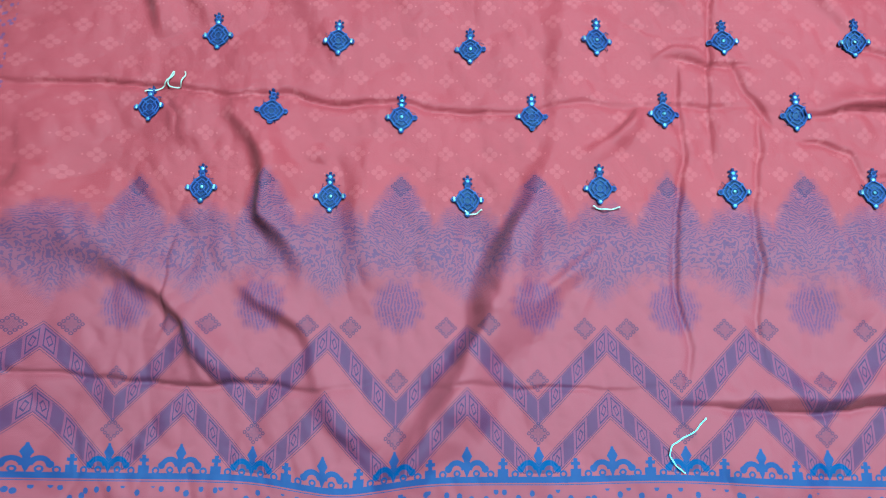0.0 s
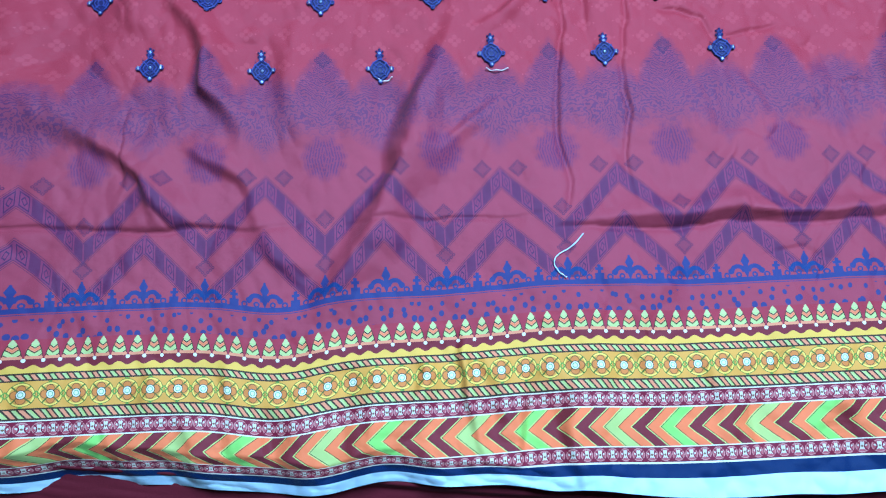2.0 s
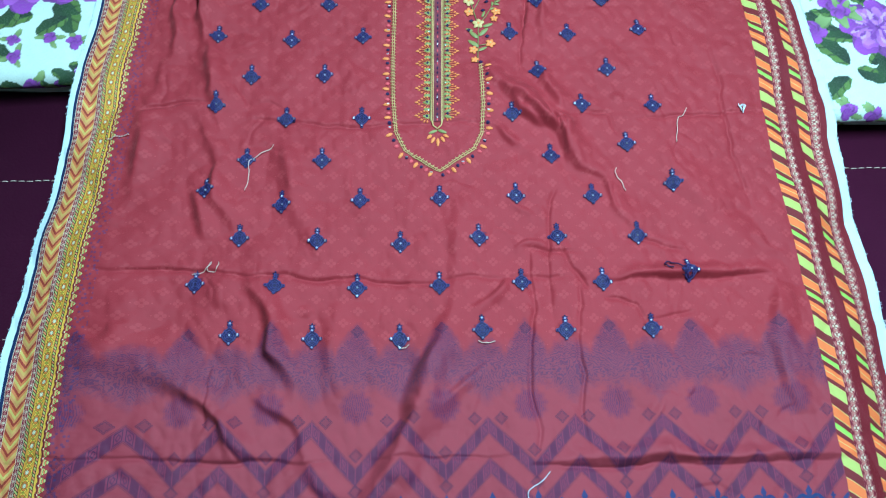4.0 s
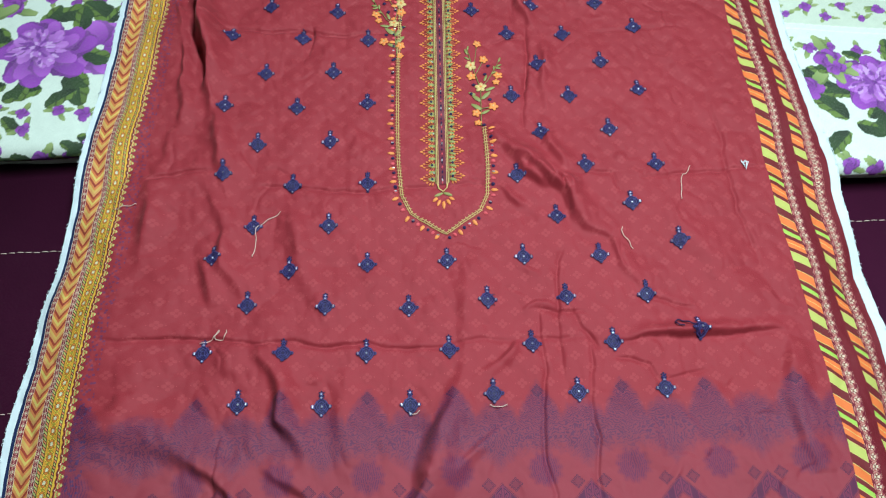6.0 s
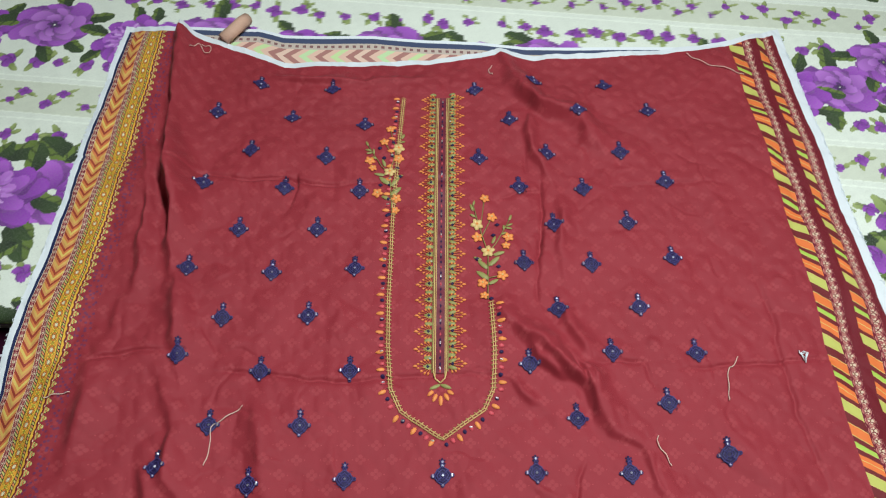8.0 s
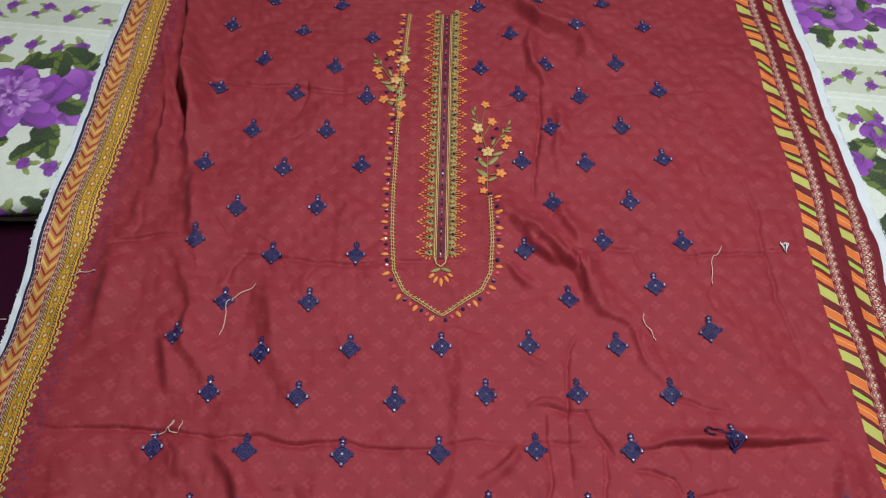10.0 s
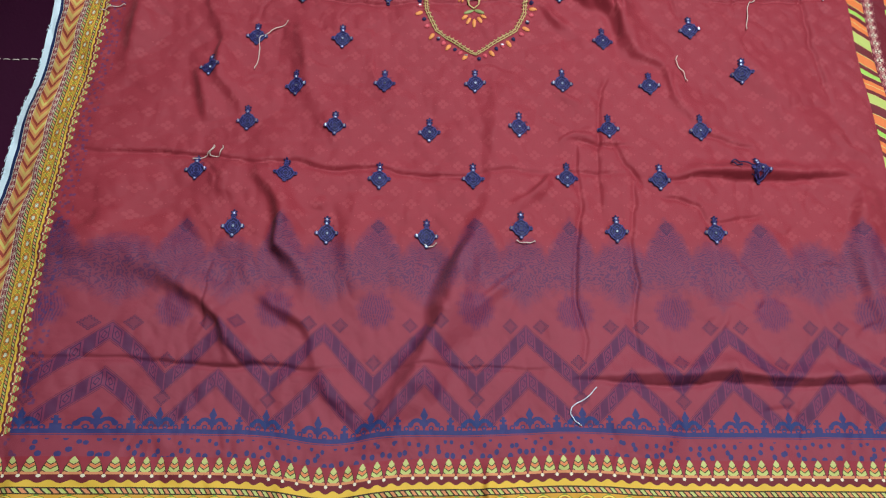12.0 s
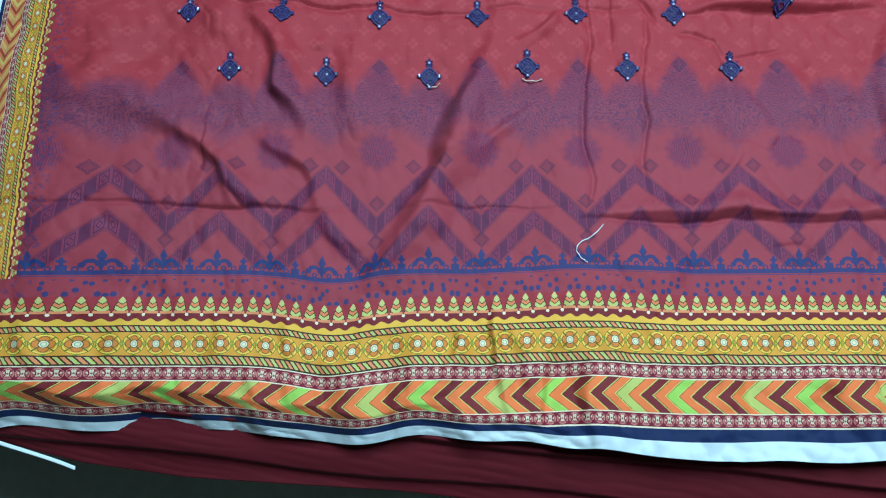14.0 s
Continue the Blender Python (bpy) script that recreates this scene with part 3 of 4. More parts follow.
def right_shift(v):
    return np.interp(v, [-0.43, -0.25, -0.03, 0.05, 0.20, 0.30, 0.45, 0.60, 0.70, 0.85, 0.94], [-0.004, 0.0, 0.010, 0.010, 0.007, 0.004, 0.012, 0.014, 0.014, 0.010, 0.006])


def lie(u, v):
    """Where the flat cloth's point (u, v) comes to lie."""
    u, v = np.asarray(u, float), np.asarray(v, float)
    w = np.clip((u + 0.553) / 0.097, 0, 1)
    x = u + (left_shift(v) * (1 - w) + left_inner_shift(v) * w) * (1 - sm(u, -0.456, -0.36)) + right_shift(v) * sm(u, 0.40, 0.49)
    x = x - 0.016 * sm(u, 0.52, 0.606) * sm(v, 0.35, 0.6)
    x = x + 0.0022 * waves(u, v, 5, 40) * sm(np.abs(u), 0.42, 0.5)
    # the hem dips under the slanting fold, and the top edge sags
    y = v - 0.010 * np.exp(-((u + 0.155) / 0.05) ** 2) * (1 - sm(v, -0.22, -0.12)) + 0.004 * np.exp(-((u - 0.10) / 0.07) ** 2) * (1 - sm(v, -0.26, -0.15))
    y = y + 0.0035 * waves(u, u * 0, 10, 45) * sm(-v, 0.392, 0.415)
    top = np.interp(u, [-0.56, -0.43, -0.38, -0.31, -0.24, -0.13, 0.0, 0.06, 0.117, 0.17, 0.225, 0.36, 0.50, 0.61], [0.985, 0.984, 0.958, 0.93, 0.896, 0.893, 0.901, 0.912, 0.922, 0.908, 0.909, 0.917, 0.937, 0.966])
    y = y + (top - 0.945) * sm(v, 0.70, 0.945)
    z = 0.0020 * waves(u, v, 1, 34) + 0.0009 * waves(u, v, 2, 95) + 0.0004 * waves(u, v, 3, 260)
    # crumples with sharp creases between them
    z = z + 0.010 * np.abs(waves(u, v, 11, 19)) + 0.0075 * np.abs(waves(u, v, 12, 50)) + 0.0022 * np.abs(waves(u, v, 13, 150)) - 0.0075
    # folds wander a little from their lines
    fu, fv = u + 0.007 * waves(u, v, 74, 48) + 0.0025 * waves(u, v, 75, 150), v + 0.007 * waves(u, v, 76, 48) + 0.0025 * waves(u, v, 77, 150)
    for pts, height, width, steep, sharp in FOLDS:
        g = 5 * width + 0.006
        near = (u > min(p[0] for p in pts) - g) & (u < max(p[0] for p in pts) + g) & (v > min(p[1] for p in pts) - g) & (v < max(p[1] for p in pts) + g)
        if near.any():
            z[near] += fold(fu[near], fv[near], pts, height, width, steep, sharp)
    # the side edges droop on to the seat, and the hem rolls over its front
    z = z - 0.026 * (1 - sm(u, -0.56, -0.43)) * (1 - sm(v, 0.22, 0.42)) - 0.026 * sm(u, 0.50, 0.61) * (1 - sm(v, 0.15, 0.36))
    roll = np.maximum(0, -v - np.interp(u, [-0.56, -0.45, -0.3, -0.15, 0.0, 0.15, 0.62], [0.352, 0.352, 0.358, 0.366, 0.380, 0.402, 0.412]) + 0.012 * waves(u, u * 0, 8, 55))
    z = z - roll * np.interp(u, [-0.56, 0.0, 0.2], [0.7, 0.5, 0.15])
    y = y + roll * 0.46 * (1 - sm(u, 0.0, 0.3))
    # the selvedge is slack where it lies flat
    y = y - (0.003 * sm(u, -0.05, 0.35) + 0.004 * np.maximum(0, waves(u, u * 0, 16, 70)) * sm(u, -0.1, 0.1)) * sm(-v, 0.398, 0.422)
    z = z + (0.009 * waves(u, v * 0.3, 9, 85) + 0.004 * np.abs(waves(u, v, 14, 160))) * sm(-v, 0.31, 0.41)
    return x, y, z + 0.004


def on_cloth(u, v, up=0.0):
    x, y, z = lie(np.array([u]), np.array([v]))
    return Vector((float(x[0]), float(y[0]), float(z[0]) + up))


shirt = new("shirt_panel")
tagged(shirt, "crumpled red printed cotton shirt panel with purple ombre and yellow borders", "fabric")
mesh = grid_mesh("cloth", np.linspace(-0.553, 0.606, 640), np.linspace(-0.422, 0.945, 760), lie)
cloth = linked("cloth", mesh, M_SHIRT, shirt)


# ---------------------------------------------------------------- bed, seat and the cloths under the panel
SLANT = 0.12


def paint_sheet(X, Y):
    """The sheet's print at each point: cream ground, sprig bands, blooms, buds and leaves, in rows across the turned bed."""
    r = np.random.RandomState(4)
    col = np.zeros(X.shape + (3,)) + (0.70, 0.74, 0.65)
    S = Y + SLANT * X
    col *= (1 + 0.05 * waves(X, Y, 21, 300) + 0.04 * waves(X, Y, 22, 60))[..., None]

    def blade(x, y, a, length, width, c, tip=None, vein=None):
        # only the window of the grid that the blade can reach
        i0, i1 = np.searchsorted(Y[:, 0], (y - length * 1.15, y + length * 1.15))
        j0, j1 = np.searchsorted(X[0], (x - length * 1.15, x + length * 1.15))
        dx, dy, spot = X[i0:i1, j0:j1] - x, Y[i0:i1, j0:j1] - y, col[i0:i1, j0:j1]
        t = (dx * math.cos(a) + dy * math.sin(a)) / length
        w = -dx * math.sin(a) + dy * math.cos(a)
        prof = np.sqrt(np.clip(t * (1 - t), 0, 1)) * width
        inside = (t > 0) & (t < 1) & (np.abs(w + width * 0.12 * np.sin(t * 3.1)) < prof * (1 + 0.09 * np.sin(t * 17 + x * 90)))
        shade = np.clip(t * 1.1, 0, 1)[..., None]
        paint = np.array(c) * (1 - shade) + np.array(tip or c) * shade
        spot[inside] = paint[inside]
        if tip and not vein:
            rim = inside & (np.abs(w) > prof * 0.84) & (w < 0)
            spot[rim] = (paint * 0.62)[rim]
        if vein:
            half = inside & (w > prof * 0.10)
            rib = np.clip(0.95 - 0.55 * (np.sin(t * 22 - w * 260) > 0.75) - 0.35 * t, 0.3, 1.2)
            spot[half] = (np.array(vein) * rib[..., None])[half]
            spot[inside & (np.abs(w) < 0.0010)] = (0.02, 0.04, 0.008)

    def leaf(x, y, a, length, wide=0.5):
        blade(x, y, a, length, length * wide, (0.006, 0.014, 0.004), (0.030, 0.060, 0.010), (0.15, 0.22, 0.028))

    def bud(x, y, size):
        for k in range(3):
            blade(x, y, r.uniform(0, 6.28), size * 2.3, size * 0.85, (0.12, 0.18, 0.03), (0.30, 0.36, 0.12))
        for k in range(4):
            a = 6.28 * k / 4 + r.uniform(-0.5, 0.5)
            blade(x - 0.3 * size * math.cos(a), y - 0.3 * size * math.sin(a), a, size * r.uniform(1.2, 1.7), size * 1.2, (0.14, 0.015, 0.24), (0.27, 0.05, 0.42))

    def petals(x, y, count, reach, wide, c, tip, squash=0.85, spin=0.0):
        for k in range(count):
            a = spin + 6.28 * k / count + r.uniform(-0.22, 0.22)
            f = reach * r.uniform(0.86, 1.12)
            blade(x + 0.10 * reach * math.cos(a), y + 0.10 * reach * math.sin(a), a, f * (squash + (1 - squash) * abs(math.cos(a))), wide * r.uniform(0.85, 1.15), c, tip)

    def peony(x, y, size):
        """Broad outer petals round a pale, ragged heart that sits to one side."""
        for k in range(7):
            a = 6.28 * k / 7 + r.uniform(-0.25, 0.25)
            leaf(x + math.cos(a) * size * 0.80, y + math.sin(a) * size * 0.74, a + r.uniform(-0.9, 0.9), size * r.uniform(0.55, 0.85))
        petals(x, y, 8, size, size * 0.62, (0.075, 0.008, 0.15), (0.27, 0.045, 0.44))
        petals(x, y, 7, size * 0.82, size * 0.50, (0.11, 0.012, 0.21), (0.36, 0.09, 0.54), spin=0.4)
        hx, hy = x - size * 0.16, y + size * 0.08
        petals(hx, hy, 9, size * 0.60, size * 0.30, (0.20, 0.04, 0.33), (0.45, 0.16, 0.61))
        for k in range(70):
            a, d = r.uniform(0, 6.28), size * r.uniform(0.05, 0.5)
            blade(hx + d * math.cos(a), hy + d * math.sin(a) * 0.85, a + r.uniform(-0.5, 0.5), size * r.uniform(0.10, 0.24), size * 0.075, ((0.46, 0.19, 0.62), (0.17, 0.03, 0.30), (0.40, 0.14, 0.57), (0.55, 0.31, 0.68))[k % 4])

    def rose(x, y, size):
        """Overlapping rounded petals about a small dark eye."""
        for k in range(5):
            a = 6.28 * k / 5 + 0.5 + r.uniform(-0.3, 0.3)
            leaf(x + math.cos(a) * size * 0.75, y + math.sin(a) * size * 0.6, a + r.uniform(-0.5, 0.5), size * r.uniform(0.7, 1.0))
        petals(x, y, 7, size, size * 0.85, (0.13, 0.015, 0.23), (0.33, 0.08, 0.50), 0.7)
        petals(x, y, 6, size * 0.75, size * 0.62, (0.18, 0.03, 0.30), (0.42, 0.15, 0.58), 0.7, 0.3)
        petals(x, y, 5, size * 0.48, size * 0.42, (0.16, 0.02, 0.27), (0.44, 0.17, 0.60), 0.7, 0.8)
        petals(x, y, 4, size * 0.17, size * 0.14, (0.03, 0.006, 0.06), (0.09, 0.012, 0.16))

    def row(s0, x):
        return s0 - SLANT * x

    # bands with sprigs between fine woven lines
    for s0 in (0.757, 1.092, 1.427):
        tone = np.abs(S - s0) < 0.034
        col[tone] = col[tone] * (0.84, 0.84, 0.78)
        for edge in (0.034, 0.046):
            col[np.abs(np.abs(S - s0) - edge) < 0.0016] *= 1.12
        for k in range(72):
            x = -1.02 + 0.031 * k + r.uniform(-0.007, 0.007)
            y = row(s0, x) + 0.012 * (-1) ** k + r.uniform(-0.004, 0.004)
            blade(x, y, r.uniform(-0.5, 0.5), 0.026, 0.006, (0.20, 0.25, 0.07), (0.35, 0.40, 0.16))
            bud(x, y, r.uniform(0.0065, 0.0105))
    # single buds above and below each row of blooms
    for s0 in (0.432, 0.675, 0.840, 1.010, 1.175, 1.345):
        for k in range(50):
            x = -1.0 + 0.043 * k + r.uniform(-0.010, 0.010)
            bud(x, row(s0, x) + r.uniform(-0.007, 0.007), r.uniform(0.009, 0.014))
    # buds and dark leaves on the part that hangs down
    for k in range(110):
        x, s0 = -1.0 + 0.0195 * k + r.uniform(-0.01, 0.01), r.uniform(0.28, 0.395)
        leaf(x, row(s0, x), r.uniform(0, 6.28), r.uniform(0.025, 0.05))
        if k % 2:
            bud(x + 0.01, row(s0, x) + 0.01, r.uniform(0.011, 0.017))
    # the row of blooms nearest the seat
    for x, y, a, length in ((-0.655, 0.715, 0.25, 0.075), (-0.545, 0.695, 2.4, 0.075), (-0.555, 0.70, 0.9, 0.06), (-0.735, 0.69, -1.1, 0.06), (-0.74, 0.62, 3.6, 0.07), (-0.70, 0.565, 3.7, 0.06), (-0.64, 0.555, 3.5, 0.065), (-0.595, 0.60, -1.3, 0.085), (-0.585, 0.55, 3.8, 0.055)):
        leaf(x, y, a, length)
    petals(-0.560, 0.640, 6, 0.062, 0.058, (0.17, 0.02, 0.29), (0.40, 0.11, 0.58))
    peony(-0.652, 0.638, 0.078)
    bud(-0.723, 0.735, 0.020)
    bud(-0.775, 0.71, 0.030)
    peony(-0.90, 0.66, 0.08)
    for x, y, a, length in ((0.655, 0.545, 3.6, 0.055), (0.625, 0.55, -1.0, 0.06), (0.675, 0.505, 3.5, 0.075), (0.665, 0.44, 2.3, 0.07), (0.66, 0.415, 3.9, 0.06), (0.675, 0.43, -0.3, 0.06), (0.70, 0.44, 0.9, 0.05)):
        leaf(x, y, a, length)
    bud(0.621, 0.508, 0.020)
    peony(0.742, 0.508, 0.072)
    bud(0.668, 0.566, 0.024)
    bud(0.675, 0.545, 0.014)
    peony(0.98, 0.48, 0.08)
    # the row behind
    rose(0.672, 0.842, 0.062)
    rose(0.765, 0.900, 0.055)
    bud(0.755, 0.815, 0.026)
    rose(0.93, 0.83, 0.06)
    for k, x in enumerate((-0.93, -0.78, -0.645, -0.50, -0.37, -0.22, -0.07, 0.08, 0.20, 0.34, 0.47, 0.58)):
        (peony if k % 2 else rose)(x, row(0.915 + 0.012 * (-1) ** k, x), 0.066)
    # rows further off
    for s0 in (1.25, 1.585, 1.80):
        for k in range(9):
            x = -0.98 + 0.255 * k + r.uniform(-0.02, 0.02)
            (peony if k % 2 else rose)(x, row(s0, x), 0.082)
    return np.clip(col, 0.005, 0.9)


SEAT_Z = -0.075


def sheet_lie(u, v):
    """The sheet lies flat and turns down over the mattress's rounded front."""
    edge = 0.452 - 0.085 * sm(u, 0.3, 0.6)
    roll = np.clip(edge - v, 0, 0.2)
    a = np.clip(roll / 0.035, 0, 1) * math.pi / 2
    y = np.where(v < edge, edge - 0.022 * np.sin(a), v)
    z = np.where(v < edge, -0.022 * (1 - np.cos(a)) - np.maximum(0, roll - 0.035), 0.0)
    sag = 0.004 * waves(u, v, 31, 60) * sm(roll, 0.0, 0.05)
    return u, y + sag + 0.020 * sm(roll, 0.030, 0.07), np.maximum(z + 0.0015 * waves(u, v, 32, 25) - 0.012, SEAT_Z + 0.003)


bedsheet = new("bedsheet")
tagged(bedsheet, "cream bedsheet with large purple peony print on the mattress", "bedsheet")
us = np.concatenate([np.linspace(-1.06, -0.83, 40), np.arange(-0.82, -0.46, 0.0016), np.arange(-0.455, 0.50, 0.005), np.arange(0.505, 0.86, 0.0016), np.linspace(0.87, 1.16, 50)])
vs = np.concatenate([np.arange(0.28, 1.08, 0.0018), np.linspace(1.09, 1.91, 110)])
mesh = grid_mesh("sheet", us, vs, sheet_lie)
U, V = np.meshgrid(us, vs)
paint = np.ones((U.size, 4))
paint[:, :3] = paint_sheet(U, V).reshape(-1, 3)
layer = mesh.color_attributes.new("print", "FLOAT_COLOR", "POINT")
layer.data.foreach_set("color", paint.ravel())
linked("sheet", mesh, M_SHEET, bedsheet)

bm = bmesh.new(); box(bm, -1.05, 1.15, 0.47, 1.9, -0.30, -0.022, 0.015)
tagged(part("mattress", bm, M_WHITE, smooth=False), "white mattress covered by the floral sheet", "mattress")

bench = new("bench_seat")
tagged(bench, "dark maroon leatherette bench seat with pale stitching", "bench")
bm = bmesh.new(); box(bm, -1.3, 1.4, -0.372, 0.468, -0.24, SEAT_Z, 0.02); part("cushion", bm, M_LEATHER, bench)
bm = bmesh.new(); box(bm, -1.28, 1.38, -0.35, 0.46, -0.48, -0.242, 0.01); part("base", bm, M_LEATHER, bench)
stitch_mesh = bpy.data.meshes.new("stitch")
bm = bmesh.new(); tube(bm, [(-0.0045, 0, 0), (-0.003, 0, 0.001), (0.003, 0, 0.001), (0.0045, 0, 0)], 0.0007, 5); bm.to_mesh(stitch_mesh); bm.free()
for y in (0.285, 0.03):
    for k in range(70):
        for x in (-0.50 - 0.0125 * k, 0.54 + 0.0125 * k):
            if abs(x) < 1.1:
                ob = linked("stitch", stitch_mesh, M_LOOSE, bench)
                ob.location = (x, y + 0.0006 * math.sin(k * 1.7), SEAT_Z + 0.0004)

# plain maroon cloth folded under the panel, hanging over the seat's front
def under_lie(u, v):
    front = np.interp(u, [-0.60, -0.525, -0.434, -0.316, -0.092, 0.1, 0.25, 0.62], [-0.392, -0.402, -0.424, -0.440, -0.454, -0.474, -0.49, -0.52])
    t = np.clip(-v, 0, 1)
    y = np.where(v >= 0, v * 0.5 - 0.30, -0.30 + (front + 0.30) * np.minimum(t, 0.8) / 0.8 + 0.05 * np.maximum(0, t - 0.8))
    z = -0.022 - 0.065 * t ** 2 - 0.9 * np.maximum(0, t - 0.8)
    # two long folds lie slantwise over one another
    low = y + 0.10 * u + 0.006 * waves(u, v, 42, 14)
    ripple = -0.012 * sm(-low, 0.408, 0.413) + 0.011 * np.clip((-low - 0.36) / 0.048, 0, 1) - 0.010 * sm(-low, 0.446, 0.450)
    ripple = ripple * sm(t, 0.2, 0.5) + 0.004 * waves(u, v, 41, 25) * sm(t, 0.1, 0.6) + 0.0015 * np.abs(waves(u, v, 43, 70))
    return u, y, np.where(v >= 0, -0.022, z + ripple)


under = linked("trouser_cloth", grid_mesh("trouser_cloth", np.linspace(-0.60, 0.66, 260), np.linspace(-1.0, 0.1, 200), under_lie), M_MAROON)
tagged(under, "plain dark maroon cotton cloth folded under the printed panel", "fabric")
mod = under.modifiers.new("thickness", "SOLIDIFY")
mod.thickness = 0.0015

# stacked folds that carry the panel level with the mattress
bm = bmesh.new(); box(bm, -0.47, 0.50, -0.33, 0.445, SEAT_Z + 0.001, -0.026, 0.012)
tagged(part("folded_cloth_stack", bm, M_MAROON), "stack of folded maroon cloth under the panel", "fabric")

# a corner of maroon cloth on the floor
def fallen_lie(u, v):
    return -0.520 + (u - v) * 0.7, -0.495 - (u + v) * 0.7, -0.4775 + 0.006 * np.abs(waves(u, v, 61, 40)) + 0.004 * sm(u + v, 0.0, 0.1)


fallen = linked("fallen_cloth", grid_mesh("fallen_cloth", np.linspace(0, 0.3, 40), np.linspace(0, 0.3, 40), fallen_lie), M_MAROON)
tagged(fallen, "corner of plain maroon cloth lying on the floor", "fabric")
mod = fallen.modifiers.new("thickness", "SOLIDIFY")
mod.thickness = 0.0015

# a scrap of bordered cloth peeping out under the hem
def scrap_lie(u, v):
    return -0.535 + u, -0.399 - 0.28 * u + v - 0.5 * u * u, -0.066 - 0.1 * u + 0.003 * np.sin(u * 60)


scrap = linked("cloth_scrap", grid_mesh("cloth_scrap", np.linspace(0, 0.095, 40), np.linspace(-0.002, 0.002, 4), scrap_lie), M_WHITE)
tagged(scrap, "white selvedge edge of a folded cloth below the hem", "fabric")
mod = scrap.modifiers.new("thickness", "SOLIDIFY")
mod.thickness = 0.002

# the second panel, under the first, its pale wrong side showing at the top
def back_lie(u, v):
    top = np.interp(u, [-0.53, -0.439, -0.33, -0.288, -0.134, -0.044, 0.046, 0.12, 0.62], [0.992, 0.99, 0.984, 0.968, 0.964, 0.953, 0.948, 0.935, 0.93])
    return u + 0.04, top - 0.07 + v + 0 * u, -0.006 + 0.002 * waves(u, v, 51, 50)


back = linked("back_panel", grid_mesh("back_panel", np.linspace(-0.54, 0.50, 200), np.linspace(-0.02, 0.07, 24), back_lie), M_BACK)
tagged(back, "second shirt panel, pale wrong side of its printed border showing", "fabric")

bm = bmesh.new()
tube(bm, [(-0.345, 0.945, 0.006), (-0.33, 0.962, 0.010), (-0.318, 0.982, 0.010), (-0.312, 0.995, 0.006)], 0.011, 10)
ob = part("turned_corner", bm, plain("faded_print", (0.52, 0.33, 0.24), 0.7, grain=500, amount=0.4), back, "rolled corner of pale printed cloth")


# ---------------------------------------------------------------- frayed white edges
def frayed(name, line, up, count, seed):
    """Short loose fibres along an edge."""
    r = random.Random(seed)
    bm = bmesh.new()
    for k in range(count):
        u, v = line(r.random())
        a = r.uniform(0, 6.28)
        q = on_cloth(u, v, up)
        tube(bm, [q, q + Vector((math.cos(a) * 0.0015, math.sin(a) * 0.002, 0.0012)), q + Vector((math.cos(a + 0.6) * 0.003, math.sin(a + 0.6) * 0.005, 0.0005))], 0.0005, 3)
    return part(name, bm, M_WHITE, shirt)


tagged(frayed("fray", lambda t: (-0.552, -0.2 + 1.13 * t), 0.0, 260, 1), kind="stuff")
tagged(frayed("fray", lambda t: (0.605, -0.2 + 1.13 * t), 0.0, 260, 2), kind="stuff")


# ---------------------------------------------------------------- embroidery
def settle(bm, up=0.0012):
    """Lays work drawn flat, in the cloth's own coordinates, on to the folds."""
    bm.verts.ensure_lookup_table()
    co = np.array([v.co for v in bm.verts])
    x, y, z = lie(co[:, 0], co[:, 1])
    for v, a, b, c, d in zip(bm.verts, x, y, z, co[:, 2]):
        v.co = (a, b, c + d + up)
    return bm


def rhomb(x, y, w, h):
    return [(x + w, y), (x + w * 0.45, y + h * 0.55), (x, y + h), (x - w * 0.45, y + h * 0.55), (x - w, y), (x - w * 0.45, y - h * 0.55), (x, y - h), (x + w * 0.45, y - h * 0.55)]


def motif_work(u, v, r):
    """Diamond of navy thread with knots at its corners and a crown."""
    bm = bmesh.new()
    quarter = ((1, 0), (0.92, 0.24), (0.76, 0.46), (0.64, 0.64), (0.46, 0.76), (0.24, 0.92))
    ring = []
    for k in range(4):
        c, s = ((1, 0), (0, 1), (-1, 0), (0, -1))[k]
        ring += [(u + 0.0108 * (a * c - b * s), v + 0.0114 * (a * s + b * c)) for a, b in quarter]
    pad(bm, ring, 0.0, 0.0006)
    # side loops, foot and the crown of three
    for sx, sy, s in ((-0.0112, 0, 0.0027), (0.0112, 0, 0.0027), (0, -0.0112, 0.0025), (0, 0.0118, 0.0028), (0, 0.0164, 0.0027), (-0.0028, 0.0146, 0.0015), (0.0028, 0.0146, 0.0015), (0, 0.0202, 0.0016), (-0.0030, 0.0186, 0.0012), (0.0030, 0.0186, 0.0012)):
        knob = [(u + sx + s * a, v + sy + s * b) for a, b in ((0.95, 0), (0.7, 0.7), (0, 0.95), (-0.7, 0.7), (-0.95, 0), (-0.7, -0.7), (0, -0.95), (0.7, -0.7))]
        pad(bm, knob, 0.0, 0.0015)
    for k in range(4):
        a = r.uniform(0, 6.28)
        tube(bm, [(u + 0.007 * math.cos(a), v + 0.008 * math.sin(a), 0.001), (u + 0.010 * math.cos(a + 0.3), v + 0.011 * math.sin(a + 0.3), 0.0025), (u + 0.013 * math.cos(a + 0.1), v + 0.013 * math.sin(a + 0.1), 0.001)], 0.0003, 3)
    return settle(bm)


